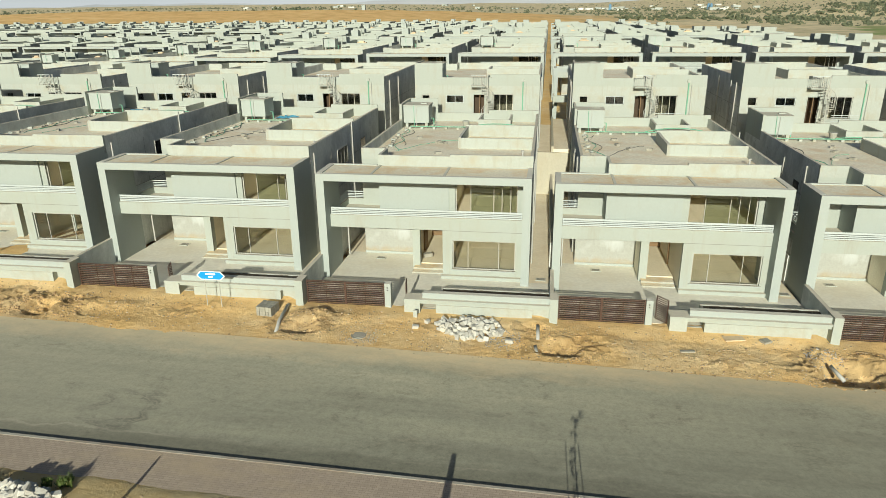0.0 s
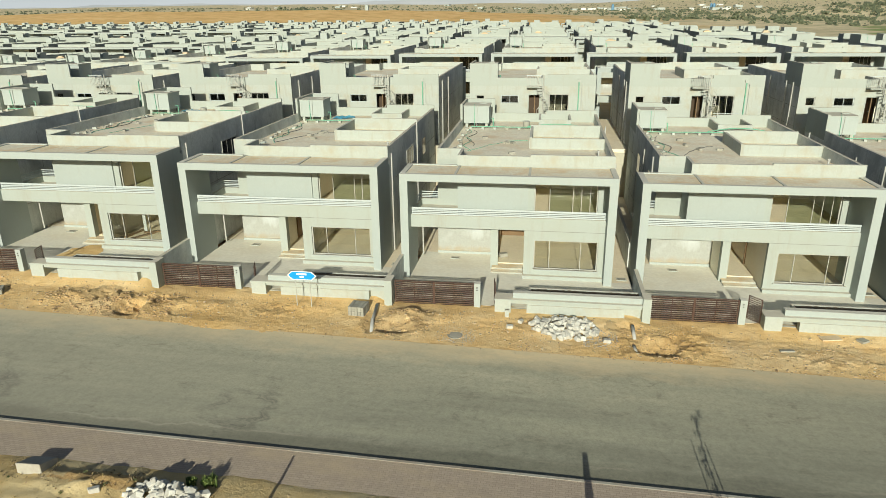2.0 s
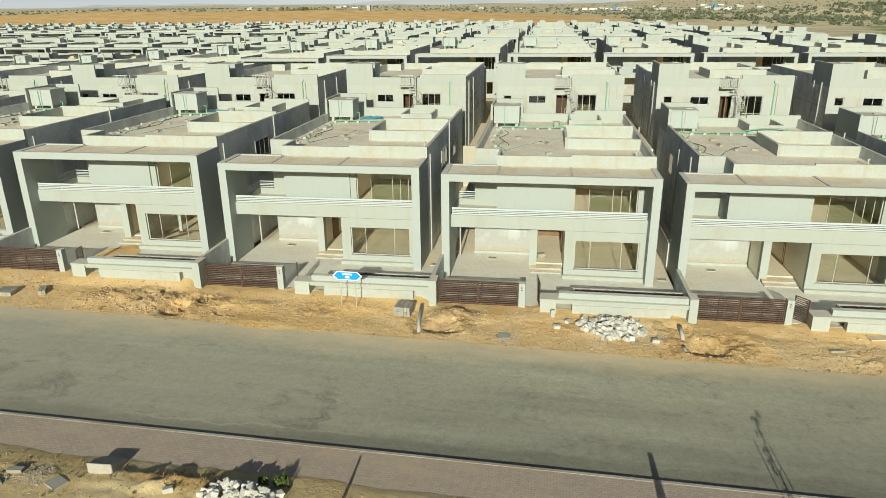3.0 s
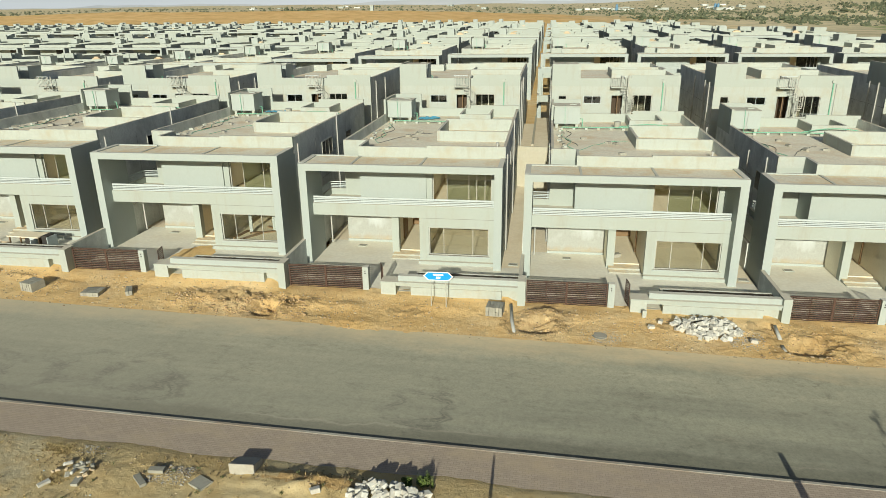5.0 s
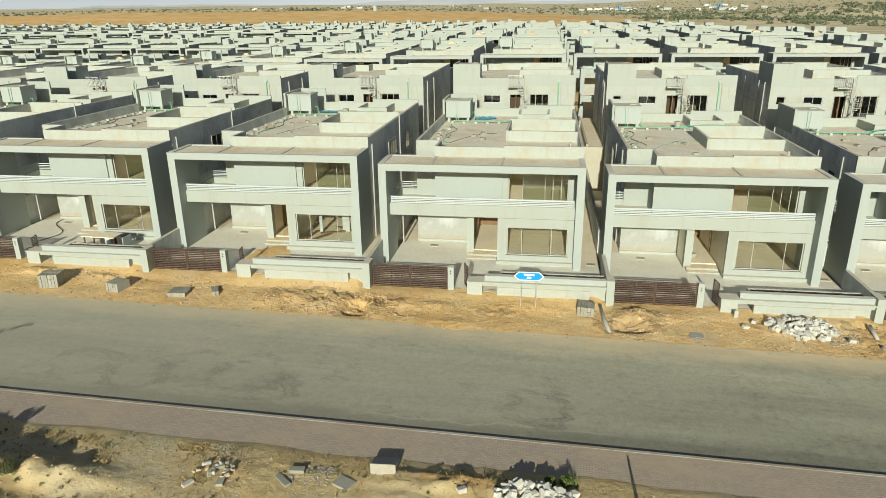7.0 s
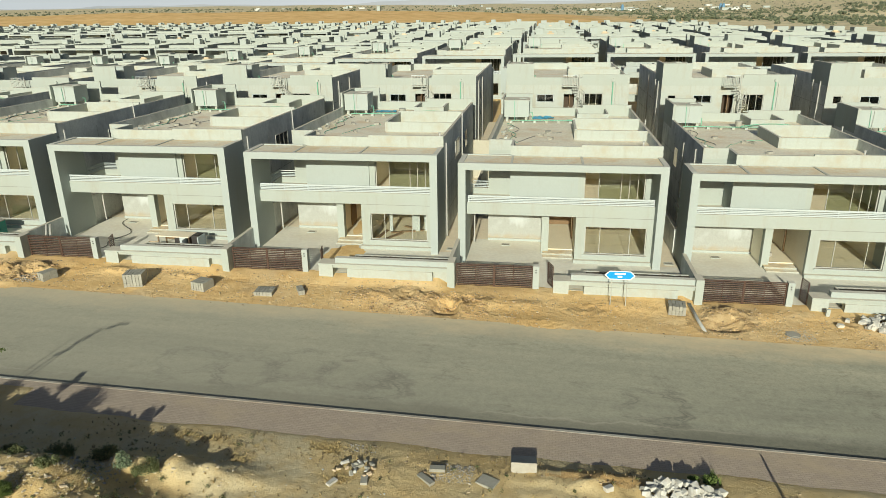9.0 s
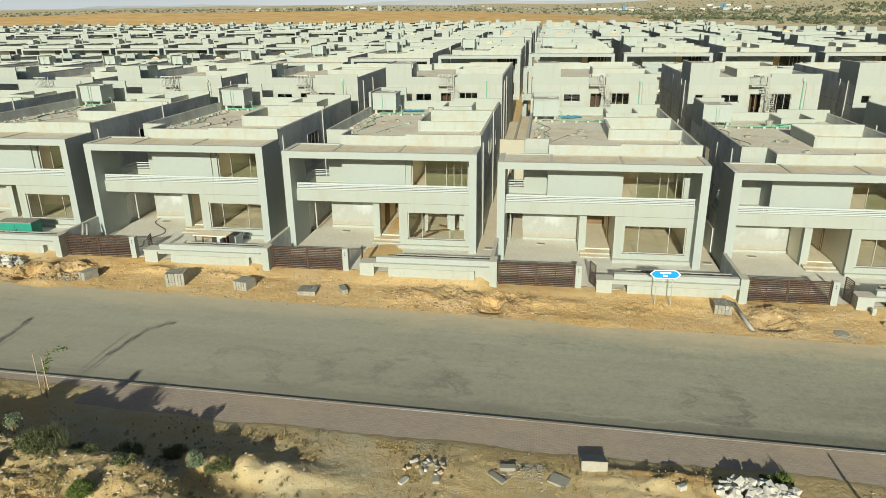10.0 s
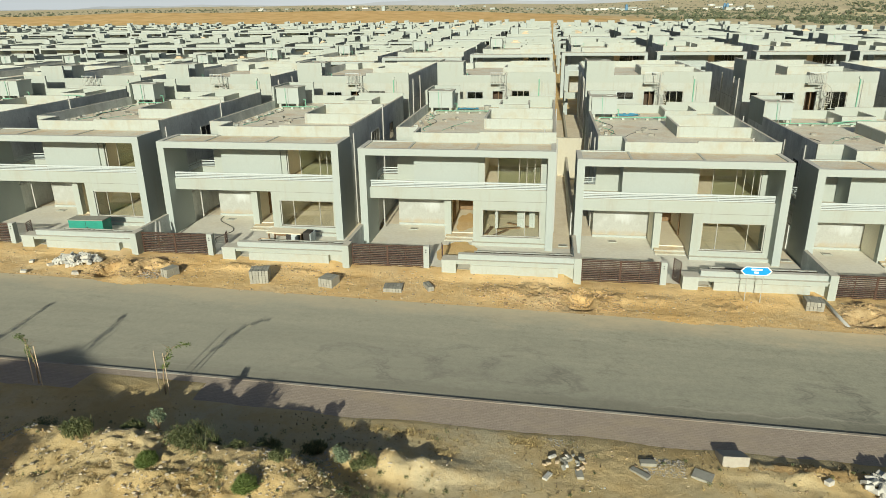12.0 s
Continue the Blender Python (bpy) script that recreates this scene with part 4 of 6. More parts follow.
def back_villa(at):
    """A villa seen from behind, with its yard door, windows and spiral stair to the roof."""
    h = thing("villa", "two-storey pale villa with a plain rear wall and spiral stair", "house", (0, 0, 0), group="villas of the second row")
    body_parts(h, [(1.94, 2.64, 4.55, 5.2), (3.98, 5.45, 4.55, 5.2), (6.2, 7.2, 3.15, 5.3), (7.85, 9.5, 3.6, 5.3)])
    part("canopy", boxes(*canopy_rows()), WHITEWASH, h)
    canopy_rim(h)
    part("side_fin", boxes((0, 0.44, 3.9, 6.53, -0.3, 5.63)), WHITEWASH, h)
    part("side_fin", boxes((11.16, 11.6, 3.9, 6.7, -0.3, 5.63)), WHITEWASH, h)
    part("front_wall", boxes((1.6, 11.4, 8.3, 8.5, -0.3, 5.63)), PAINT, h)
    part("inner_wall", boxes((1.6, 11.4, 19.5, 19.6, 3.1, 5.63)), ROOM, h)
    part("inner_floor", boxes((1.6, 11.4, 19.6, 23.0, 3.0, 3.1)), TILE, h)
    window(h, "kitchen_window", 3.98, 5.45, 23.1, 4.55, 5.2, (4.72,), WHITEMETAL, "two-pane white window with dark glass", TINTED)
    window(h, "bath_window", 1.94, 2.64, 23.1, 4.55, 5.2, (), ALU, "", TINTED)
    window(h, "bedroom_window", 7.85, 9.5, 23.1, 3.6, 5.3, (8.4, 8.95), ALU, "dark-tinted bedroom window", TINTED)
    # dark sheet behind the door stands in for the unlit hall
    part("hall_dark_sheet", boxes((6.0, 7.4, 22.2, 22.26, 3.1, 5.4)), DARKBROWN, h, "dark sheet standing in for the dim hall")
    d = part("yard_door", boxes((6.72, 6.78, 22.3, 23.0, 3.15, 5.28)), WOOD, h, "brown wooden yard door standing open")
    part("door_handle", boxes((6.68, 6.72, 22.86, 22.92, 4.1, 4.16)), ALU, d)
    part("door_frame", boxes((6.2, 6.27, 23.02, 23.22, 3.15, 5.3), (7.13, 7.2, 23.02, 23.22, 3.15, 5.3), (6.27, 7.13, 23.02, 23.22, 5.23, 5.3)), PAINT, h)
    # same dark sheet for the unlit room behind the bath window
    part("bath_dark_sheet", boxes((1.8, 2.8, 22.3, 22.36, 4.3, 5.4)), DARKBROWN, h)
    part("terrace_slab", boxes((0.15, 1.4, 6.53, 8.5, 2.82, 3.10), (0.44, 11.16, 4.69, 6.53, 2.82, 3.10)), PAINT, h)
    part("terrace_parapet", boxes((0.0, 0.15, 6.53, 8.5, 2.6, 3.48), (0.15, 1.4, 8.38, 8.5, 3.1, 3.48)), PAINT, h)
    part("lane_floor", boxes((12.88, 14.2, 9.0, 24.84, -0.3, 1.22)), SANDED, h, "raised sandy lane")
    part("lane_floor", boxes((11.6, 12.7, 9.0, 24.84, -0.3, 0.62)), SANDED, h, "sandy side lane")
    part("side_boundary", boxes((12.7, 12.88, 8.8, 24.84, -0.3, 1.42)), CREAM, h, "cream boundary wall along the lane")
    part("rear_balcony", boxes((6.0, 9.7, 23.2, 24.2, 2.95, 3.12)), PAINT, h)
    r = part("balcony_railing", boxes((7.8, 9.7, 24.12, 24.16, 4.0, 4.04)), WHITEMETAL, h)
    for q in range(5):
        part("bar", boxes((7.8, 9.7, 24.125, 24.155, 3.25 + 0.15 * q, 3.28 + 0.15 * q)), WHITEMETAL, r)
    r = part("roof_landing", boxes((6.1, 7.3, 23.2, 24.0, 5.9, 5.98)), PAINT, h)
    part("landing_rail", boxes((6.1, 7.3, 23.96, 24.0, 6.83, 6.88)), WHITEMETAL, r)
    for q in range(10):
        part("baluster", boxes((6.12 + 0.128 * q, 6.15 + 0.128 * q, 23.97, 23.99, 5.98, 6.83)), STEEL, r)
    s = part("spiral_stair", tube([(7.45, 23.85, 3.1), (7.45, 23.85, 6.9)], 0.04), STEEL, h, "white steel spiral stair")
    rail = []
    for q in range(15):
        a = radians(200 + 26 * q)
        z = 3.25 + 0.19 * q
        c, d = math.cos(a), math.sin(a)
        bm = bmesh.new()
        pts = [(7.45, 23.85), (7.45 + 0.52 * math.cos(a - 0.2), 23.85 + 0.52 * math.sin(a - 0.2)), (7.45 + 0.52 * math.cos(a + 0.2), 23.85 + 0.52 * math.sin(a + 0.2))]
        lo = [bm.verts.new((*p, z)) for p in pts]
        hi = [bm.verts.new((*p, z + 0.04)) for p in pts]
        bm.faces.new(lo), bm.faces.new(hi)
        for i in range(3):
            bm.faces.new((lo[i], lo[(i + 1) % 3], hi[(i + 1) % 3], hi[i]))
        part("tread", bm, STEEL, s)
        part("baluster", boxes((7.45 + 0.52 * c - 0.012, 7.45 + 0.52 * c + 0.012, 23.85 + 0.52 * d - 0.012, 23.85 + 0.52 * d + 0.012, z, z + 0.85)), STEEL, s)
        rail.append((7.45 + 0.52 * c, 23.85 + 0.52 * d, z + 0.85))
    part("handrail", tube(rail, 0.02, 6), STEEL, s)
    part("drainpipe", tube([(10.25, 23.26, 6.3), (10.25, 23.26, 3.2)], 0.045), GREENPIPE, h, "green plastic drainpipe")
    part("drainpipe", tube([(10.5, 23.26, 6.2), (10.5, 23.26, 3.2)], 0.03), PVC, h)
    part("pipe_elbow", tube([(10.25, 23.2, 6.4), (10.25, 23.32, 6.4)], 0.13, 12), STAINED, h)
    for x, y in ((11.67, 21.5), (11.67, 18.0), (1.33, 21.8), (1.33, 20.2), (1.33, 16.0)):
        part("downpipe", tube([(x, y, 0.2), (x, y, 6.2)], 0.05), PVC, h)
    h.matrix_world = at
    return h


FLIP = Matrix.Diagonal((1, -1, 1, 1))
second = back_villa(Matrix.Translation((0, 48.8, platform(0, 30))) @ FLIP)
for k in range(-7, 6):
    if k:
        c = copy_thing(second, Matrix.Identity(4))
        c.matrix_basis = Matrix.Translation((k * P, 48.8, platform(k * P, 30))) @ FLIP

third = thing("villa", FRONT_LABEL, "house", (0, 60.1, platform(0, 62)), group="villas of the third row")
body_parts(third)
front_parts(third, fine=False, glass=TINTED)
part("front_room", boxes((1.6, 11.4, 12.0, 12.2, 0.0, 5.63)), ROOM, third)
for k in range(-9, 5):
    if k:
        copy_thing(third, pose(k * P, 60.1, platform(k * P, 62)))


def far_villa(label, bricks=False):
    h = thing("villa", label, "house", (0, 0, -50), group="villas farther off")
    part("wall", boxes((1.4, 11.6, 8.3, 23.2, -0.3, 5.95), (2.85, 11.6, 6.5, 8.3, -0.3, 5.95)), PAINT, h)
    part("frame", pierced(0, 11.6, 3.9, 6.48, -0.3, 6.05, [(0.44, 11.16, -0.3, 5.63)]), WHITEWASH, h)
    part("balcony", boxes((0.44, 11.16, 4.69, 6.5, 2.82, 3.5)), PAINT, h)
    part("parapet", ring(1.4, 11.6, 8.3, 23.2, ROOF_Z, 6.62, 0.16), PAINT, h)
    part("parapet", boxes((2.85, 11.6, 6.5, 6.66, ROOF_Z, 6.62)), PAINT, h)
    part("parapet", boxes((1.4, 3.7, 22.9, 23.2, 6.62, 7.72)), PAINT, h)
    part("well_parapet", ring(6.74, 11.4, 12.0, 16.5, ROOF_Z + 0.03, 6.68, 0.16), PAINT, h)
    part("hatch_parapet", ring(7.2, 9.6, 20.1, 23.0, ROOF_Z + 0.03, 6.55, 0.14), PAINT, h)
    part("roof", boxes((1.56, 11.43, 8.46, 23.04, 5.952, 5.98)), FARROOF, h)
    part("window", boxes((7.3, 10.8, 6.47, 6.5, 3.5, 5.5)), DARKGLASS, h)
    part("water_tank", boxes((1.75, 3.45, 20.3, 22.0, 5.98, 7.6)), WHITEWASH, h)
    if bricks:
        part("masonry_block", boxes((4.4, 6.0, 18.2, 19.0, 5.98, 6.55)), STONE, h, "tan masonry block on the roof")
        part("masonry_block", boxes((4.7, 5.6, 18.3, 18.9, 6.55, 6.8)), STONE, h, "tan masonry block on the roof")
        part("stair_block", boxes((8.6, 11.2, 17.2, 19.6, 5.98, 7.5)), PAINT, h)
    return h


far_a = far_villa("pale flat-roofed villa with a roof tank, farther off")
far_b = far_villa("pale flat-roofed villa with bricks and a stair block on its roof", True)
spots = []
rng = random.Random(4)
for r in range(1, 5):
    y0 = ROW * r
    if r > 1:
        lo = -int((0.86 * (y0 + 34) + 30) / P) - 1
        hi = 4 if r < 3 else 3
        spots += [(k, y0, False) for k in range(lo, hi + 1)]
    lo = -int((0.86 * (y0 + 60) + 30) / P) - 1
    hi = 4 if r < 3 else 3
    spots += [(k, y0 + 48.8, True) for k in range(lo, hi + 1)]
for k in range(-26, -1):
    spots.append((k, ROW * 5, False))
placed = set()
for k, y, flip in spots:
    m = Matrix.Translation((k * P, y, platform(k * P, y + (-20 if flip else 4)) + rng.uniform(-0.12, 0.12)))
    if flip:
        m = m @ FLIP
    kind_of = far_b if rng.random() < 0.3 else far_a
    if kind_of not in placed:
        kind_of.matrix_basis = m
        placed.add(kind_of)
    else:
        copy_thing(kind_of, Matrix.Identity(4)).matrix_basis = m


# ---- roof tanks and pipes of the front row ----
def water_tank(at):
    t = thing("water_tank", "square white concrete roof tank on a low dark stand", "tank", at, group="roof tanks")
    part("shell", boxes((0, 1.9, 0, 1.75, 0.36, 1.58)), WHITEWASH, t)
    part("lid", boxes((-0.04, 1.94, -0.04, 1.79, 1.58, 1.66)), PAINT, t)
    for x in (0.12, 1.6):
        for y in (0.12, 1.5):
            part("pier", boxes((x, x + 0.2, y, y + 0.2, 0, 0.36)), STAINED, t)
    for x, lean in ((0.78, 0.05), (1.02, -0.04)):
        part("riser_pipe", tube([(x + lean, -0.05, 0.02), (x, -0.05, 1.6), (x, 0.15, 1.72)], 0.02, 6), GREENPIPE if lean > 0 else PVC, t)
    part("hatch", boxes((1.15, 1.65, 0.9, 1.4, 1.66, 1.71)), PAINT, t, "small square inspection hatch")
    part("outlet", tube([(1.95, 0.9, 0.6), (2.15, 0.9, 0.6), (2.15, 0.9, 0.05)], 0.04, 6), GREENPIPE, t)
    return t


tank = water_tank((1.62, 19.7, ROOF_Z + STEP[0]))
for k in range(-6, 4):
    if k:
        copy_thing(tank, pose(k * P + 1.62, 19.7, ROOF_Z + STEP[k]))
    # tanks of the second row, behind their tall parapets
for k in range(-7, 6):
    copy_thing(tank, pose(k * P + 1.62, 27.2, ROOF_Z + platform(k * P, 30)))
for k in range(-9, 5):
    copy_thing(tank, pose(k * P + 1.62, 60.1 + 19.7, ROOF_Z + platform(k * P, 62)))


def roof_clutter(k):
    """Pipe run, pipe supports, loose blocks and hoses on one roof."""
    g = random.Random(50 + k)
    x0, z = k * P, ROOF_Z + STEP[k]
    run = thing("pipe_run", "green plastic water pipe on small concrete supports", "pipe", (x0, 0, z), group="roof pipes")
    pts = [(2.2 + 0.9 * i, 19.3 + g.uniform(-0.05, 0.05), 0.17 + g.uniform(-0.01, 0.02)) for i in range(11)]
    part("pipe", tube(pts, 0.035, 6), GREENPIPE, run)
    for i in range(11):
        part("support", boxes((pts[i][0] - 0.1, pts[i][0] + 0.1, 19.16, 19.36, 0, 0.135)), STAINED, run)
    part("branch_pipe", tube([(x, y + 0.12, z2 - 0.02) for x, y, z2 in pts[:7]], 0.025, 6), GREENPIPE, run)
    lift = g.choice((0.1, 0.28, 0.2, 0.05))
    hump = [(6.4 + 0.5 * i, 19.6, 0.18 + lift * math.sin(math.pi * i / 9)) for i in range(10)]
    part("spare_pipe", tube(hump, 0.035, 6), GREENPIPE, run)
    for i in range(g.randint(11, 14)):
        y = 10.4 + 0.66 * i + g.uniform(-0.2, 0.2)
        s = g.uniform(0.09, 0.17)
        solid("loose_block", boxes((-s, s, -0.09, 0.09, 0, 0.13)), BLOCK if i % 3 else STAINED, "small grey block lying on the roof", "block", (x0 + 2.0 + g.uniform(-0.15, 0.35), y, z), g.uniform(0, 180), "blocks on the roofs")
    for i in range(4):
        solid("loose_block", boxes((-0.2, 0.2, -0.1, 0.1, 0, 0.14)), BLOCK, "small grey block lying on the roof", "block", (x0 + g.uniform(3.5, 6.0), g.uniform(9.5, 17), z), g.uniform(0, 180), "blocks on the roofs")
    c = [(x0 + 2.1 + 0.25 * math.sin(i * 1.1 + k) + 0.06 * i, 18.8 - 0.62 * i, z + 0.03) for i in range(14)]
    solid("hose", tube(c, 0.022, 6), GREENPIPE, "thin green hose lying along the roof edge", "hose")
    c = [(x0 + 2.5 + 0.3 * math.sin(i * 0.7 + 2 * k) + 0.03 * i, 18.6 - 0.5 * i, z + 0.025) for i in range(13)]
    solid("hose", tube(c, 0.018, 6), HOSE, "thin black hose lying along the roof edge", "hose")
    if k % 2 == 0:
        u = thing("bucket", "grey plastic bucket standing on the roof", "bucket", (x0 + 6.3, 19.9, z), group="roof buckets")
        part("shell", tube([(0, 0, 0), (0, 0, 0.5)], [0.2, 0.26], 14), BLOCK, u)
        part("rim", tube([(0, 0, 0.5), (0, 0, 0.53)], 0.28, 14), ALU, u)
    a, b = g.uniform(2.6, 4.2), g.uniform(5.0, 6.6)
    d = [(x0 + a + (b - a) * i / 9, 10.5 + g.uniform(2, 5) * 0.1 + 4.0 * math.sin(i / 9 * 1.6) , z + 0.02) for i in range(10)]
    solid("cable", tube(d, 0.014, 6), HOSE if k % 2 else GREENPIPE, "thin cable lying across the roof", "cable")
    v = thing("vent_pipe", "short white vent pipe on the roof", "pipe", (x0 + 10.9, 9.6, z), group="vent pipes")
    part("pipe", tube([(0, 0, 0), (0, 0, 0.35)], 0.055), PVC, v)
    part("cap", tube([(0, 0, 0.35), (0, 0, 0.42)], 0.09), PVC, v)
    solid("brick_stub", boxes((-0.08, 0.08, -0.35, 0.35, 0, 0.1)), STAINED, "narrow brick upstand by the parapet", "brick", (x0 + 9.9, 8.2, z), 8, "brick stubs")


for k in range(-6, 4):
    roof_clutter(k)
for k in (-1, -2):
    bm = bmesh.new()
    bmesh.ops.create_grid(bm, x_segments=14, y_segments=8, size=0.5)
    for v in bm.verts:
        v.co.x *= 1.7
        v.co.z = 0.05 + 0.22 * abs(noise.noise((v.co.x * 2.3, v.co.y * 3.1, k)))
    solid("tarpaulin", bm, TARP, "crumpled blue tarpaulin on the roof", "tarpaulin", (k * P + 4.6, 21.4, ROOF_Z + STEP[k]), 5, smooth=True)


# ---- front walls and gates ----
def front_wall_thing(k):
    w = thing("boundary_wall", "low cream plot wall with a ledge and sunken panels", "wall", (k * P, 0, STEP[k]), group="front plot walls")
    part("end_pier", boxes((5.56, 6.36, -0.09, 0.68, -0.5, 0.66)), STAINED, w)
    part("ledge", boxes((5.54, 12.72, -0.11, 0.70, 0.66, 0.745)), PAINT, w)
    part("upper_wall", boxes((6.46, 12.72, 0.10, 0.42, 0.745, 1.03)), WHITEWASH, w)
    part("under_ledge", boxes((6.36, 12.72, 0.0, 0.6, 0.49, 0.66)), PAINT, w)
    part("panel", boxes((7.15, 9.6, -0.04, 0.3, -0.5, 0.455)), STAINED, w)
    part("panel", boxes((9.6, 11.9, -0.04, 0.3, -0.5, 0.455)), STAINED, w)
    part("panel_back", boxes((7.15, 11.9, 0.02, 0.3, 0.455, 0.49)), STAINED, w)
    part("inner_wall", boxes((11.9, 12.72, 0.30, 0.5, -0.5, 0.49), (6.36, 7.15, 0.34, 0.5, -0.5, 0.06)), STAINED, w)
    part("right_pier", boxes((12.72, 13.12, -0.14, 0.72, -0.5, 1.12)), PAINT, w)
    part("side_wall", boxes((12.72, 12.92, 0.72, 3.9, -0.5, 1.12)), RENDER, w)
    bm = bmesh.new()
    cells = [[bm.verts.new((7.3 + 0.15 * i, 0.42 + 0.112 * j, 0.68 + 0.05 * abs(noise.noise((i * 0.5, j * 0.6, 3.0))) + 0.025 * noise.noise((i * 1.7, j * 1.9, 1.0)))) for i in range(37)] for j in range(11)]
    for j in range(10):
        for i in range(36):
            bm.faces.new((cells[j][i], cells[j][i + 1], cells[j + 1][i + 1], cells[j + 1][i]))
    part("planting_bed", bm, SOIL, w, "dark bare soil with clods")
    part("bed_edge", boxes((7.2, 7.3, 0.70, 1.64, -0.3, 0.72), (7.3, 12.7, 1.54, 1.64, -0.3, 0.72)), PAINT, w)
    return w


SLAT = mesh_of("slat", boxes((-0.985, 0.985, -0.04, 0.04, -0.022, 0.022)), RUST)


def gate(k):
    g = thing("sliding_gate", "brown steel slatted driveway gate, closed", "gate", (k * P + 0.36, 0.42, STEP[k]), group="driveway gates")
    for i in range(2):
        leaf = part("gate_leaf", boxes((i * 2.05, i * 2.05 + 0.05, -0.03, 0.03, 0.02, 1.3), (i * 2.05 + 2.0, i * 2.05 + 2.05, -0.03, 0.03, 0.02, 1.3),
                                       (i * 2.05 + 0.05, i * 2.05 + 2.0, -0.03, 0.03, 0.02, 0.06), (i * 2.05 + 0.05, i * 2.05 + 2.0, -0.03, 0.03, 1.26, 1.3),
                                       (i * 2.05 + 1.0, i * 2.05 + 1.04, 0.02, 0.04, 0.06, 1.26)), RUST, g)
        for q in range(11):
            s = part("slat", SLAT, None, leaf)
            s.location = (i * 2.05 + 1.025, 0, 0.13 + 0.107 * q)
    return g


def gate_post(k):
    p = thing("gate_post", "square cream gate post with a small bell push", "post", (k * P + 4.48, 0.3, STEP[k]), group="gate posts")
    part("shaft", boxes((0, 0.32, 0, 0.34, -0.5, 1.33)), WHITEWASH, p)
    for z in (0.95, 1.08):
        part("switch", boxes((0.12, 0.18, -0.012, 0.0, z, z + 0.06)), DARK, p)
    return p


def side_gate(k, angle):
    g = thing("side_gate", "small brown slatted gate standing open", "gate", (k * P + 5.54, 0.5, STEP[k]), angle, group="side gates")
    f = part("gate_frame", boxes((-0.76, -0.72, -0.02, 0.02, 0.08, 1.3), (-0.04, 0, -0.02, 0.02, 0.08, 1.3), (-0.72, -0.04, -0.02, 0.02, 0.08, 0.12), (-0.72, -0.04, -0.02, 0.02, 1.26, 1.3)), RUST, g)
    for q in range(11):
        part("slat", boxes((-0.72, -0.04, -0.012, 0.012, 0.16 + 0.1 * q, 0.2 + 0.1 * q)), RUST, f)
    return g


w0, g0, p0 = front_wall_thing(0), gate(0), gate_post(0)
for k in range(-6, 4):
    if k:
        copy_thing(w0, pose(k * P, 0, STEP[k]))
        copy_thing(g0, pose(k * P + 0.36, 0.42, STEP[k]))
        copy_thing(p0, pose(k * P + 4.48, 0.3, STEP[k]))
    side_gate(k, {1: -52, 0: -82, -1: -70, -2: -78}.get(k, -72))


# ---- things on the dirt strip ----
def brick_mesh(name, seed, material, sx, sy, sz):
    """A chipped block with uneven corners."""
    g = random.Random(seed)
    bm = boxes((-sx / 2, sx / 2, -sy / 2, sy / 2, -sz / 2, sz / 2))
    for v in bm.verts:
        v.co += Vector([g.uniform(-0.14, 0.14) * s for s in (sx, sy, sz)])
    bmesh.ops.bevel(bm, geom=bm.edges[:], offset=0.02, segments=1, affect="EDGES")
    return mesh_of(name, bm, material)


def heap(label, cx, cy, rx, ry, high, count, meshes, seed, name="rubble_heap"):
    """A heap of broken blocks: each is a part, laid in a low dome."""
    g = random.Random(seed)
    base = ground_height(cx, cy)
    h = thing(name, label, "rubble", (cx, cy, base))
    for i in range(count):
        r, a = math.sqrt(g.random()), g.uniform(0, 2 * math.pi)
        x, y = r * rx * math.cos(a), r * ry * math.sin(a)
        top = high * max(0.0, 1 - r * r) * g.uniform(0.25, 1.0)
        z = ground_height(cx + x, cy + y) - base + 0.08 + top
        p = part("block", meshes[g.randrange(len(meshes))], None, h)
        s = g.uniform(0.75, 1.25)
        p.matrix_local = pose(x, y, z, g.uniform(-40, 40), g.uniform(-40, 40), g.uniform(0, 360)) @ Matrix.Diagonal((s, s, s, 1))
    return h


PALE = [brick_mesh("block", 10 + i, WHITEBLOCK, 0.32, 0.21, 0.17) for i in range(6)]
heap("heap of broken white blocks in front of the plot wall", 9.0, -1.45, 1.55, 0.95, 0.22, 105, PALE, 5)
heap("heap of broken white blocks on the verge", -40.9, -1.7, 1.3, 0.75, 0.3, 75, PALE, 6)
SMALL = [brick_mesh("block", 30 + i, WHITEBLOCK, 0.25, 0.17, 0.14) for i in range(6)]
heap("heap of white blocks beside the pavement", -3.35, -15.55, 1.2, 0.6, 0.28, 120, SMALL, 8)
DEBRIS = [brick_mesh("block", 40 + i, STONE if i % 2 else BLOCK, 0.17, 0.12, 0.08) for i in range(5)] + [brick_mesh("block", 50 + i, WHITEBLOCK, 0.28, 0.11, 0.08) for i in range(2)]
heap("heap of grey concrete rubble on the waste ground", -13.65, -15.75, 0.8, 0.45, 0.03, 15, DEBRIS, 9)
for i, (x, y, turn) in enumerate(((-42.9, -3.5, 20), (-42.0, -2.5, 70), (-43.4, -2.2, 120), (-40.0, -3.2, 40), (10.9, -2.3, 15), (6.9, -1.1, 60), (6.4, -1.6, 10), (-5.6, -15.6, 40), (-2.2, -15.2, 30))):
    ob = new("loose_block", PALE[i % 6])
    ob.matrix_world = pose(x, y, ground_height(x, y) + 0.09, 5, 8, turn)
    tagged(ob, "single pale block lying on the sand", "block", "loose pale blocks")


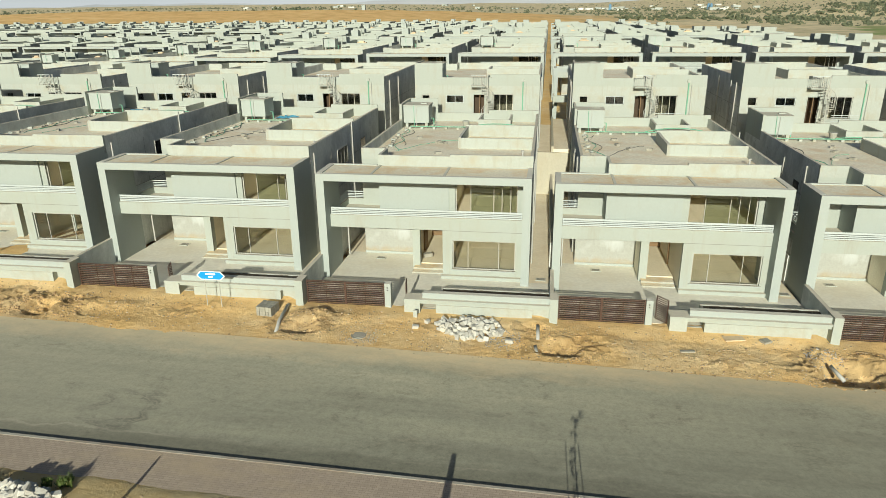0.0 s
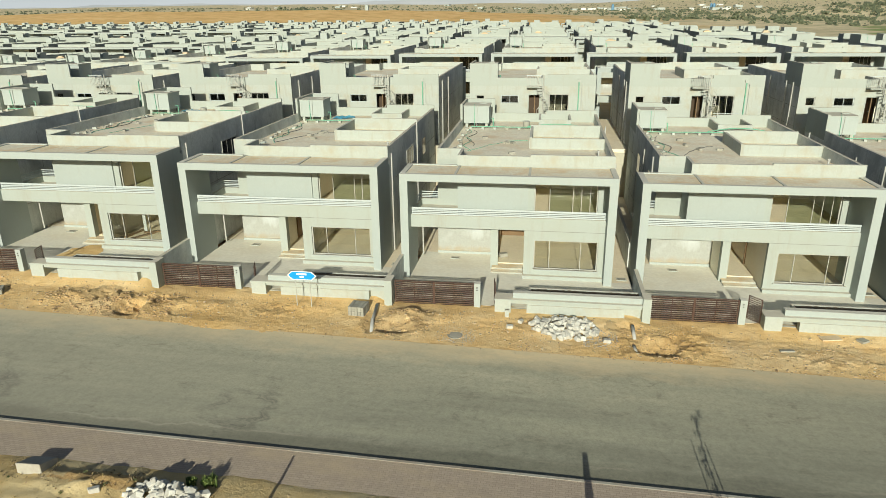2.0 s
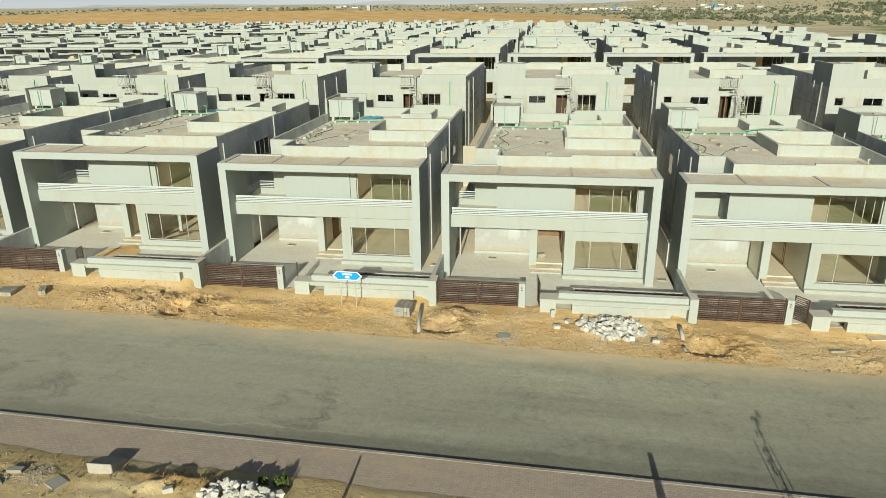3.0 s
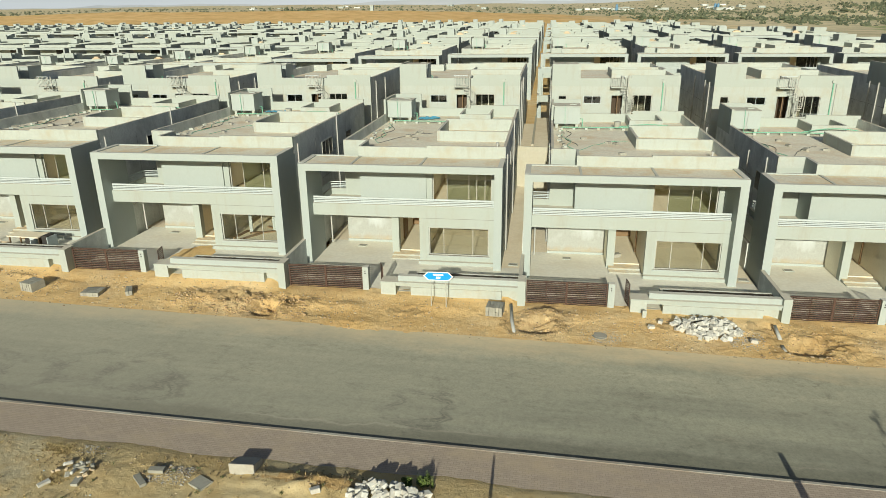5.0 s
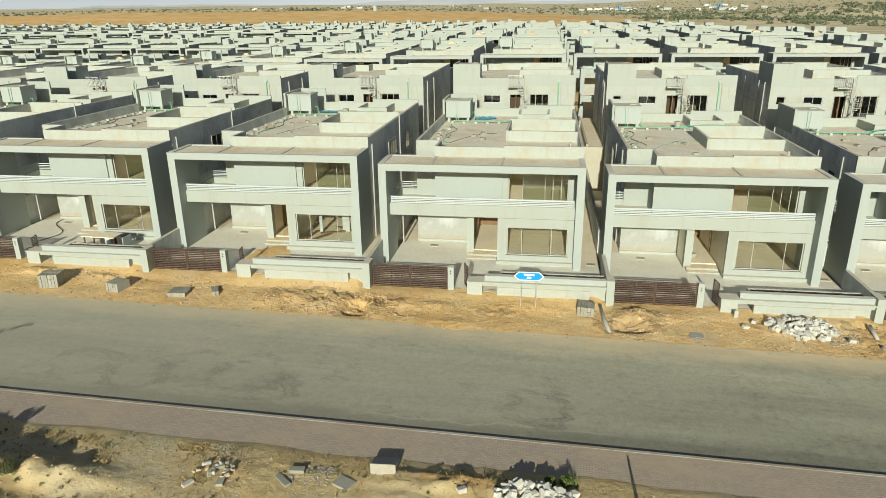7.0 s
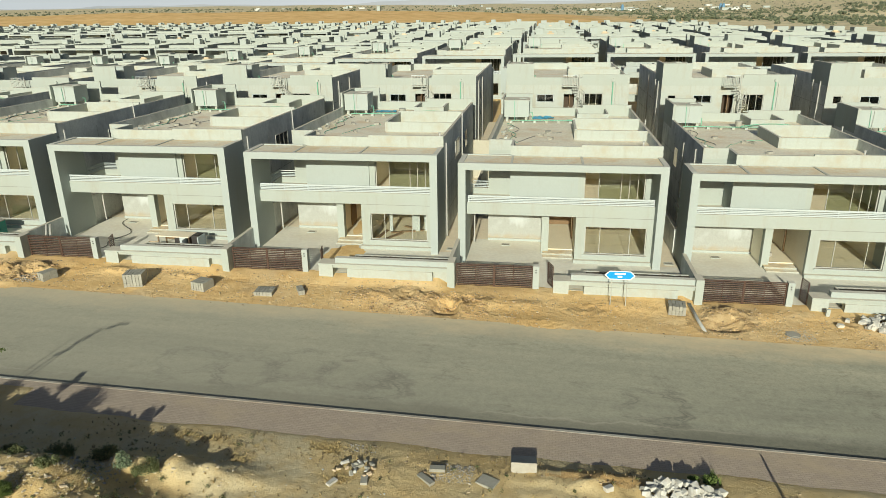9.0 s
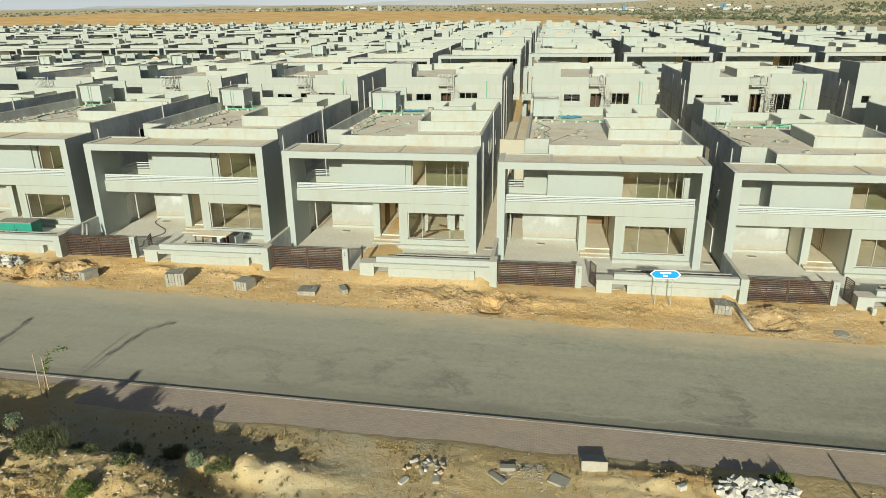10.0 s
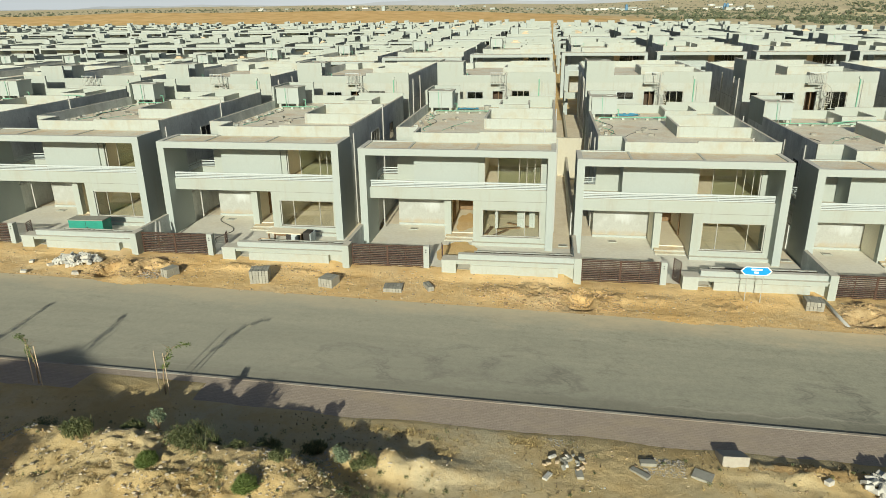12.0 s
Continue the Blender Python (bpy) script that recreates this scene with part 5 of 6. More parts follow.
def block_stack(x, y, nx, nz, turn, label):
    """Hollow blocks stood on end, side by side and in layers."""
    s = thing("block_stack", label, "blocks", (x, y, ground_height(x, y) - 0.03), turn, "stacks of concrete blocks")
    me = mesh_of("block", boxes((-0.076, 0.076, -0.2, 0.2, 0, 0.24)), BLOCK)
    g = random.Random(int(x * 10))
    for k in range(nz):
        for i in range(nx):
            for j in (0, 1):
                p = part("block", me, None, s)
                p.location = (0.166 * (i - nx / 2) + g.uniform(-0.006, 0.006), 0.41 * j - 0.2 + g.uniform(-0.015, 0.015), 0.245 * k)
    return s


CLOD = leaf_paint("clod_mix", (0.34, 0.225, 0.11), (0.52, 0.37, 0.20))
block_stack(-1.05, -1.25, 5, 2, -6, "grey concrete blocks stacked two high")
block_stack(-29.5, -2.4, 6, 3, 12, "grey concrete blocks stacked three high")
block_stack(-25.7, -2.35, 5, 2, -14, "grey concrete blocks stacked two high")
block_stack(-34.7, -2.5, 3, 2, -20, "small stack of grey concrete blocks")
block_stack(-22.2, -2.3, 6, 1, 4, "low row of grey concrete blocks")
block_stack(-20.4, -1.9, 2, 1, 30, "pair of grey concrete blocks")


def road_sign(x, y):
    """A blue street plate with two arrow ends, on two thin posts; its writing is plain bars."""
    z = street(x) + 0.02
    s = thing("street_sign", "blue arrow-ended street sign on two thin posts", "sign", (x, y, z))
    for dx in (-0.38, 0.38):
        part("post", tube([(dx, 0, -0.2), (dx, 0, 1.98)], 0.022), ALU, s)

    def plate(half, tip, low, high, y0, y1):
        bm = bmesh.new()
        mid = (low + high) / 2
        out = [(-half, low), (half, low), (half + tip, mid), (half, high), (-half, high), (-half - tip, mid)]
        f = [bm.verts.new((a, y0, b)) for a, b in out]
        r = [bm.verts.new((a, y1, b)) for a, b in out]
        bm.faces.new(f), bm.faces.new(r[::-1])
        for i in range(6):
            bm.faces.new((f[i], f[(i + 1) % 6], r[(i + 1) % 6], r[i]))
        return bm
    b = part("border", plate(0.52, 0.24, 1.58, 2.04, -0.05, -0.035), SIGNWHITE, s, "white border plate")
    part("face", plate(0.49, 0.20, 1.62, 2.00, -0.058, -0.0505), BLUE, b, "bright blue face")
    part("text_bar", boxes((-0.26, 0.26, -0.064, -0.0585, 1.85, 1.94)), SIGNWHITE, b)
    part("text_bar", boxes((-0.11, 0.11, -0.064, -0.0585, 1.69, 1.79)), SIGNWHITE, b)
    return s


road_sign(-4.0, -1.1)

m = thing("manhole_cover", "round concrete manhole cover set in grey sand", "manhole", (3.9, -2.7, ground_height(3.9, -2.7)))
part("rim", tube([(0, 0, -0.1), (0, 0, 0.015)], 0.36, 20), BLOCK, m)
part("lid", tube([(0.03, 0.02, 0.02), (0.03, 0.02, 0.03)], 0.28, 20), KERB, m)
for pts, lab in (([(-0.38, -0.45, 0.24), (-0.25, -2.0, 0.1), (-0.05, -3.1, -0.1)], "grey-white pipe lying in a shallow trench"),
                 ([(12.2, -0.9, 0.05), (12.22, -1.8, -0.22)], "short pale pipe sticking out of the sand"),
                 ([(12.12, -2.4, -0.25), (12.2, -2.95, -0.42)], "short pale pipe sticking out of the sand"),
                 ([(24.8, -2.2, -0.45), (25.1, -3.0, -0.7)], "short pale pipe sticking out of the sand")):
    solid("drain_pipe", tube(pts, 0.085, 10), PVC, lab, "pipe", group="drain pipes", smooth=True)
g = random.Random(3)
for x, y, sx, sy, sz, turn, paint, lab in (
        (18.9, -1.85, 0.9, 0.22, 0.10, 8, BLOCK, "broken concrete plank on the sand"), (21.2, -0.45, 1.3, 0.6, 0.07, 12, STONE, "pinkish broken slab on the sand"),
        (22.6, -0.5, 0.6, 0.5, 0.12, 30, BLOCK, "grey broken slab on the sand"), (-11.3, -15.9, 0.9, 0.28, 0.12, -40, BLOCK, "short concrete beam on the sand"),
        (-11.0, -15.4, 0.7, 0.3, 0.14, 5, BLOCK, "short concrete beam on the sand"), (-9.35, -15.7, 0.85, 0.65, 0.12, -25, BLOCK, "flat square concrete slab on the sand"),
        (-13.6, -15.6, 0.5, 0.28, 0.16, 35, BLOCK, "lump of broken concrete on the sand"), (-13.2, -16.3, 0.5, 0.3, 0.16, 100, BLOCK, "lump of broken concrete on the sand"),
        (-14.2, -16.5, 0.5, 0.22, 0.12, 60, WHITEBLOCK, "lump of broken concrete on the sand"), (6.2, -0.55, 0.28, 0.1, 0.5, 10, STAINED, "broken upright slab by the plot wall")):
    sx, sy, sz = 0.72 * sx, 0.72 * sy, 0.8 * sz
    solid("concrete_slab", boxes((-sx / 2, sx / 2, -sy / 2, sy / 2, 0, sz)), paint, lab, "slab", (x, y, ground_height(x, y) - 0.02), turn, "broken concrete pieces")
bm = boxes((-0.42, 0.42, -0.40, 0.42, -0.1, 0.46))
for v in bm.verts:
    if v.co.z > 0 and v.co.y > 0:
        v.co.z = 0.14
bmesh.ops.bevel(bm, geom=bm.edges[:], offset=0.02, segments=1, affect="EDGES")
solid("concrete_block", bm, KERB, "cream concrete block with a sloping top beside the pavement", "block", (-8.25, -14.72, ground_height(-8.3, -14.7) - 0.02), 3)

# ---- things in the front plots ----
c = thing("metal_cabinet", "green sheet-metal box with a rusty lid standing in the plot", "cabinet", (-43.05, 2.75, 1.2 + 0.05), 2)
part("body", boxes((-1.15, 1.15, -0.45, 0.45, 0.0, 0.95)), GREENBOX, c)
part("lid", boxes((-1.18, 1.18, -0.48, 0.48, 0.95, 1.0)), BLOCK, c, "dusty lid")
part("door_seam", boxes((-0.01, 0.01, -0.458, -0.45, 0.08, 0.9)), DARK, c)
part("latch", boxes((0.06, 0.12, -0.475, -0.458, 0.4, 0.55)), DARK, c)
t = thing("broken_desk", "dusty broken wooden desk standing behind the plot wall", "desk", (-30.05, 2.95, 0.95 + 0.05), -3)
part("top", boxes((-1.1, 1.1, -0.5, 0.5, 0.74, 0.80)), SANDED, t, "dusty desk top")
part("side_panel", boxes((1.04, 1.1, -0.45, 0.45, 0.0, 0.74)), DARKBROWN, t)
part("drawer_case", boxes((0.1, 0.44, -0.42, 0.42, 0.0, 0.72)), DARK, t, "black drawer case")
part("cupboard", boxes((0.45, 0.82, -0.45, 0.45, 0.0, 0.74)), WHITEMETAL, t, "white cupboard under the top")
part("cupboard_door", boxes((0.84, 0.88, -0.85, -0.45, 0.1, 0.7)), WHITEMETAL, t, "white door hanging open")
part("appliance", boxes((1.18, 1.58, -0.32, 0.32, 0.0, 0.84)), DARK, t, "black metal appliance")
part("upright_panel", boxes((1.64, 1.70, -0.45, 0.35, 0.0, 0.80)), WHITEMETAL, t, "white upright panel")
part("back_panel", boxes((-1.0, 0.55, 0.42, 0.46, 0.3, 0.74)), WOOD, t)
part("leg", boxes((-1.05, -0.98, -0.42, -0.35, 0.0, 0.74)), WOOD, t)
part("leg", boxes((-1.05, -0.98, 0.35, 0.42, 0.0, 0.74)), WOOD, t)
part("drawer", boxes((-1.5, -0.85, -0.95, -0.90, 0.1, 0.45), (-1.5, -0.85, -0.60, -0.55, 0.1, 0.45), (-1.5, -1.45, -0.90, -0.60, 0.1, 0.45), (-0.9, -0.85, -0.90, -0.60, 0.1, 0.45), (-1.45, -0.9, -0.90, -0.60, 0.1, 0.15)), STONE, t, "open drawer set down beside it")
part("panel_board", boxes((-0.6, 0.5, -1.0, -0.6, 0.12, 0.3)), WHITEWASH, t)
z3 = 0.95 + 0.05
hose = [(-36.6, 8.0, z3 + 0.03), (-36.4, 7.0, z3 + 0.03), (-35.6, 6.2, z3 + 0.03), (-34.9, 5.6, z3 + 0.03), (-34.5, 4.8, z3 + 0.03), (-34.7, 4.0, z3 + 0.03), (-34.9, 3.2, z3 + 0.03), (-34.5, 2.4, z3 + 0.03), (-34.7, 1.4, z3 + 0.03), (-34.3, 0.7, z3 + 0.03)]
fine = []
for i in range(len(hose) - 1):
    p0, p1, p2, p3 = (Vector(hose[max(i - 1, 0)]), Vector(hose[i]), Vector(hose[i + 1]), Vector(hose[min(i + 2, len(hose) - 1)]))
    for q in range(6):
        u = q / 6
        fine.append(0.5 * (2 * p1 + (p2 - p0) * u + (2 * p0 - 5 * p1 + 4 * p2 - p3) * u * u + (3 * p1 - p0 - 3 * p2 + p3) * u ** 3))
solid("hose", tube(fine, 0.018, 6), HOSE, "black hose winding over the carport floor", "hose", smooth=True)
for x, lean in ((-37.9, 0.1), (-37.5, -0.05)):
    solid("leaning_pipe", tube([(x, 1.4, z3), (x - 0.35 + lean, 2.2, z3 + 1.35)], 0.07, 10), PVC, "white pipe leaning on the side wall", "pipe", group="leaning pipes", smooth=True)
# building materials in the front room of one house
x2, zz = -2 * P, STEP[-2] + 0.30
for i, (x, y, w, hgt) in enumerate(((9.6, 7.6, 0.5, 1.6), (10.3, 7.7, 0.35, 1.6), (8.05, 7.2, 0.2, 1.4))):
    solid("white_board", boxes((-w / 2, w / 2, -0.03, 0.03, 0, hgt)), WHITEMETAL, "white board standing inside the window", "board", (x2 + x, y, zz), 6 * i - 5, "boards in the room")
for x, y, t2 in ((8.8, 7.2, 20), (8.4, 6.3, 60), (9.4, 8.0, -30), (7.6, 6.6, 80)):
    solid("plank", boxes((-0.8, 0.8, -0.1, 0.1, 0, 0.08)), WOOD, "loose plank on the room floor", "plank", (x2 + x, y, zz), t2, "planks in the room")
for cx, cy, rx, ry, z in ((6.0, 3.15, 1.6, 2.2, 0.052), (5.95, 8.6, 0.8, 2.4, 0.262)):
    bm = bmesh.new()
    rim = []
    for i in range(40):
        a = 2 * math.pi * i / 40
        f = 0.8 + 0.25 * noise.noise((2 * math.cos(a), 2 * math.sin(a), cy)) + 0.08 * noise.noise((9 * math.cos(a), 9 * math.sin(a), cy))
        rim.append((min(max(f * rx * math.cos(a), -1.2 if ry < 2.3 else -0.85), 1.15 if ry < 2.3 else 0.8), min(f * ry * math.sin(a), 1.95 if ry < 2.3 else 2.6)))
    top = [bm.verts.new((0.6 * x, 0.6 * y, 0.025 + 0.01 * noise.noise((3 * x, 3 * y, 1.0)))) for x, y in rim]
    low = [bm.verts.new((x, y, 0.002)) for x, y in rim]
    bm.faces.new(top)
    for i in range(40):
        bm.faces.new((low[i], low[(i + 1) % 40], top[(i + 1) % 40], top[i]))
    solid("sand_spill", bm, GROUND, "thin spill of orange sand on the concrete floor", "sand", (x2 + cx, cy, STEP[-2] + z), 0, "sand spills", smooth=True)
solid("debris", boxes((-0.25, 0.25, -0.15, 0.15, 0, 0.22)), BLOCK, "concrete lump in the entrance hall", "block", (P * 0 + 5.5, 7.2, 0.32), 30)


# ---- plants ----
def leaf_cloud(bm, g, centre, spread, count, size):
    """Many small bent leaves round a centre."""
    for _ in range(count):
        d = Vector((g.gauss(0, 1), g.gauss(0, 1), g.gauss(0, 1)))
        d = d.normalized() * spread * g.random() ** 0.5
        c = Vector(centre) + Vector((d.x, d.y, d.z * 0.75))
        a = Vector((g.uniform(-1, 1), g.uniform(-1, 1), g.uniform(-0.4, 0.8))).normalized()
        b = a.cross(Vector((g.uniform(-1, 1), g.uniform(-1, 1), g.uniform(-1, 1)))).normalized()
        s = size * g.uniform(0.6, 1.3)
        v = [bm.verts.new(c - a * s), bm.verts.new(c + b * s * 0.42), bm.verts.new(c + a * s), bm.verts.new(c - b * s * 0.42)]
        bm.faces.new(v)


def tuft(bm, g, c, high, count, spread):
    """Grass blades from one foot."""
    for _ in range(count):
        a = g.uniform(0, 2 * math.pi)
        out = Vector((math.cos(a), math.sin(a), 0)) * spread * g.uniform(0.2, 1)
        side = Vector((-math.sin(a), math.cos(a), 0)) * 0.012
        foot = Vector(c) + out * 0.3
        tip = Vector(c) + out + Vector((0, 0, high * g.uniform(0.5, 1)))
        bm.faces.new([bm.verts.new(foot - side), bm.verts.new(foot + side), bm.verts.new(tip)])


def shrub(x, y, r, high, paint, label, seed, count=420):
    g = random.Random(seed)
    z = ground_height(x, y)
    s = thing("shrub", label, "shrub", (x, y, z), group="shrubs")
    for i in range(5):
        a = g.uniform(0, 6.28)
        part("stem", tube([(0, 0, -0.05), (0.5 * r * math.cos(a), 0.5 * r * math.sin(a), high * 0.6)], [0.02, 0.008], 5), BARK, s)
    bm = bmesh.new()
    if paint is LEAF and r > 0.3:
        # a dense ball of fine blades
        for i in range(7500):
            d = Vector((g.gauss(0, 1), g.gauss(0, 1), abs(g.gauss(0, 0.9)))).normalized()
            lump = 0.82 + 0.3 * abs(noise.noise((d.x * 2.2 + seed, d.y * 2.2, d.z * 2.2)))
            tip = Vector((d.x * r, d.y * r, d.z * high)) * g.uniform(0.6, 1.05) * lump
            side = d.cross(Vector((g.uniform(-1, 1), g.uniform(-1, 1), g.uniform(-1, 1)))).normalized() * 0.008
            foot = tip - 0.10 * (d + Vector((g.uniform(-0.8, 0.8), g.uniform(-0.8, 0.8), g.uniform(-0.6, 0.3))))
            bm.faces.new([bm.verts.new(foot - side), bm.verts.new(foot + side), bm.verts.new(tip)])
        part("foliage", bm, paint, s)
        return s
    for i in range(9):
        a, q = g.uniform(0, 6.28), g.random() ** 0.5
        leaf_cloud(bm, g, (r * 0.75 * q * math.cos(a), r * 0.7 * q * math.sin(a), high * g.uniform(0.3, 0.75)), r * 0.5, count // 2, 0.036)
    for i in range(0 if paint is PALELEAF else 26 if r > 0.3 else 7):
        a, q = g.uniform(0, 6.28), g.random() ** 0.5
        tuft(bm, g, (r * q * math.cos(a), r * 0.9 * q * math.sin(a), 0.0), high * 1.2, 14, r * 0.4)
    part("foliage", bm, paint, s)
    return s


shrub(-25.45, -19.8, 0.38, 0.40, LEAF, "round dark-green shrub on the mound", 1, 1100)
shrub(-22.4, -20.15, 0.42, 0.45, LEAF, "round green shrub on the mound", 2, 1100)
shrub(-24.85, -18.5, 0.75, 0.36, SHRUB, "spreading grey-green shrub on the mound crest", 3, 800)
shrub(-28.3, -18.8, 0.45, 0.34, SHRUB, "low green shrub on the mound crest", 4)
shrub(-26.2, -17.95, 0.3, 0.8, PALELEAF, "pale broad-leaved weed on the mound crest", 5, 200)
shrub(-26.9, -18.2, 0.35, 0.25, SHRUB, "low dry shrub on the mound crest", 13, 260)
shrub(-23.5, -18.2, 0.25, 0.22, SHRUB, "low dry shrub on the mound crest", 6, 300)
shrub(-20.6, -17.5, 0.35, 0.32, PALELEAF, "pale scrubby weed on the mound", 7, 300)
shrub(-19.9, -17.4, 0.4, 0.28, SHRUB, "low green scrub on the mound", 14, 260)
shrub(-2.3, -14.6, 0.28, 0.4, LEAF, "small green weed by the pavement", 9, 260)
shrub(-2.9, -14.7, 0.2, 0.3, LEAF, "small green weed by the pavement", 10, 160)
shrub(-21.9, -18.9, 0.3, 0.22, SHRUB, "low green shrub on the mound", 11, 260)
shrub(-30.9, -17.4, 0.7, 0.3, SHRUB, "low dark scrub at the mound's foot", 12, 300)
shrub(-23.2, -17.0, 0.45, 0.3, SHRUB, "low dark scrub at the mound's foot", 15, 300)
shrub(-25.0, -17.1, 0.35, 0.25, SHRUB, "low dark scrub at the mound's foot", 16, 260)
shrub(-21.6, -16.9, 0.4, 0.2, SHRUB, "low dark scrub at the mound's foot", 17, 260)


def sapling(x, y, high, lean, seed):
    """A young street tree tied between two stakes."""
    g = random.Random(seed)
    z = ground_height(x, y)
    t = thing("sapling", "thin young tree tied to two wooden stakes", "tree", (x, y, z), group="street saplings")
    pts = [(0, 0, -0.1), (0.03, 0.02, high * 0.4), (lean * 0.16, 0, high * 0.72), (lean * 0.5, 0, high * 0.93), (lean, 0.02, high)]
    part("trunk", tube(pts, [0.03, 0.024, 0.018, 0.013, 0.008], 6), BARK, t)
    for i in range(5):
        f = 0.5 + 0.1 * i
        c = Vector((lean * 0.5 * f ** 3, 0, high * f))
        a = g.uniform(0, 6.28)
        part("limb", tube([c, c + Vector((0.28 * math.cos(a), 0.2 * math.sin(a), 0.16))], [0.01, 0.004], 5), BARK, t)
    bm = bmesh.new()
    for f, over in ((0.52, 0.08), (0.6, 0.12), (0.68, 0.16), (0.76, 0.24), (0.88, 0.42), (0.95, 0.62), (0.99, 0.82), (1.02, 1.0)):
        leaf_cloud(bm, g, (lean * over + g.uniform(-0.12, 0.12), g.uniform(-0.14, 0.14), high * f), 0.16, 24, 0.05)
    part("crown", bm, LEAF, t)
    for dx, dy in ((-0.3, 0.1), (0.26, -0.12)):
        part("stake", tube([(dx, dy, -0.1), (dx * 0.8, dy * 0.6, high * 0.82)], 0.018, 6), STONE, t)
    return t


sapling(-28.5, -13.95, 2.2, 1.25, 1)
sapling(-33.8, -13.95, 2.1, -0.35, 2)
sapling(-38.2, -14.0, 2.3, -0.3, 3)
sapling(13.7, -17.0, 2.95, 0.3, 4)
for x, y, high, w in ((9.62, -17.2, 2.0, 0.24), (-0.2, -17.4, 1.55, 0.1), (5.4, -17.6, 1.1, 0.14)):
    bm = boxes((-w, w, -w, w, -0.3, high))
    for v in bm.verts:
        if v.co.z > 0:
            v.co.x *= 0.35
            v.co.y *= 0.35
    solid("marker_post", bm, BLOCK, "tapered concrete marker post behind the pavement", "post", (x, y, ground_height(x, y)), 0, "marker posts")

# ---- loose stones, grit and grass, past counting ----
g = random.Random(77)
LUMPS = []
for i in range(6):
    bm = bmesh.new()
    bmesh.ops.create_icosphere(bm, subdivisions=1, radius=0.5)
    LUMPS.append(([tuple(v.co * g.uniform(0.65, 1.15)) for v in bm.verts], [tuple(v.index for v in f.verts) for f in bm.faces]))
    bm.free()


def scatter(name, material, label, places):
    """Many small lumps in one mesh: x, y, size."""
    verts, faces = [], []
    for x, y, s in places:
        vs, fs = LUMPS[g.randrange(6)]
        n, a = len(verts), g.uniform(0, 6.28)
        ca, sa, z = math.cos(a), math.sin(a), ground_height(x, y) + 0.12 * s
        sx, sy, sz = s * g.uniform(0.7, 1.4), s * g.uniform(0.7, 1.2), s * g.uniform(0.45, 0.8)
        verts += [(x + (p[0] * ca - p[1] * sa) * sx, y + (p[0] * sa + p[1] * ca) * sy, z + p[2] * sz) for p in vs]
        faces += [tuple(i + n for i in f) for f in fs]
    me = bpy.data.meshes.new(name)
    me.from_pydata(verts, [], faces)
    me.materials.append(material)
    return tagged(new(name, me), label, "stones", kind="stuff")


def clustered(count, xr, yr, size, seeds=60, reach=0.9):
    """Places that bunch round random middles."""
    mids = [(g.uniform(*xr), g.uniform(*yr)) for _ in range(seeds)]
    out = []
    while len(out) < count:
        if g.random() < 0.6:
            mx, my = mids[g.randrange(seeds)]
            x, y = g.gauss(mx, reach), g.gauss(my, reach * 0.5)
        else:
            x, y = g.uniform(*xr), g.uniform(*yr)
        if xr[0] < x < xr[1] and yr[0] < y < yr[1]:
            out.append((x, y, size[0] + (size[1] - size[0]) * g.random() ** 4))
    return out


STONES = leaf_paint("stone_mix", (0.28, 0.19, 0.10), (0.50, 0.40, 0.26))
GREYSTONES = leaf_paint("grey_stone_mix", (0.26, 0.24, 0.20), (0.44, 0.41, 0.35))
scatter("stones", STONES, "tan stones and clods on the verge", clustered(5200, (-47, 30), (-4.0, -0.15), (0.02, 0.14), 110, 0.8))
scatter("stones", STONES, "tan stones and clods on the mound and waste ground", clustered(3600, (-44, 4), (-22.5, -14.5), (0.012, 0.10), 140, 0.8))
scatter("clods", CLOD, "crumbled orange clods round the dug pits", clustered(620, (-17.6, -10.4), (-3.4, -0.8), (0.03, 0.2), 16, 0.45) + clustered(260, (-40.2, -35.4), (-3.2, -0.8), (0.04, 0.24), 10, 0.4)
        + clustered(420, (-39.6, -35.6), (-3.4, -0.9), (0.04, 0.15), 9, 0.5)
        + clustered(260, (-14.5, -10.8), (-3.6, -1.4), (0.04, 0.15), 8, 0.4) + clustered(260, (-0.8, 2.6), (-3.4, -0.8), (0.04, 0.15), 8, 0.4)
        + clustered(260, (11.4, 15.0), (-3.5, -0.8), (0.04, 0.15), 8, 0.4) + clustered(420, (23.6, 28.4), (-3.6, -0.6), (0.04, 0.15), 9, 0.5)
        + clustered(300, (-33.0, -14.0), (-2.6, -0.3), (0.03, 0.13), 14, 0.5) + clustered(300, (-9.0, 12.0), (-2.4, -0.3), (0.03, 0.12), 14, 0.5))
# gravel
scatter("gravel", GREYSTONES, "grey gravel spilled on the verge", clustered(500, (9.8, 11.4), (-2.9, -1.2), (0.03, 0.1), 8, 0.4)
        + clustered(300, (24.0, 25.6), (-2.4, -0.8), (0.04, 0.14), 8, 0.4) + clustered(300, (-36.4, -35.2), (-3.2, -2.0), (0.04, 0.12), 8, 0.3)
        + clustered(500, (-11.2, -9.8), (-15.9, -15.0), (0.03, 0.09), 8, 0.3) + clustered(90, (-14.3, -13.2), (-14.9, -14.4), (0.03, 0.09), 4, 0.3)
        + clustered(700, (3.0, 4.9), (-3.4, -1.9), (0.02, 0.06), 6, 0.35) + clustered(400, (-23.0, -20.5), (-18.8, -17.2), (0.04, 0.14), 10, 0.5) + clustered(120, (-31.0, -29.8), (-19.0, -17.9), (0.04, 0.14), 5, 0.3)
)
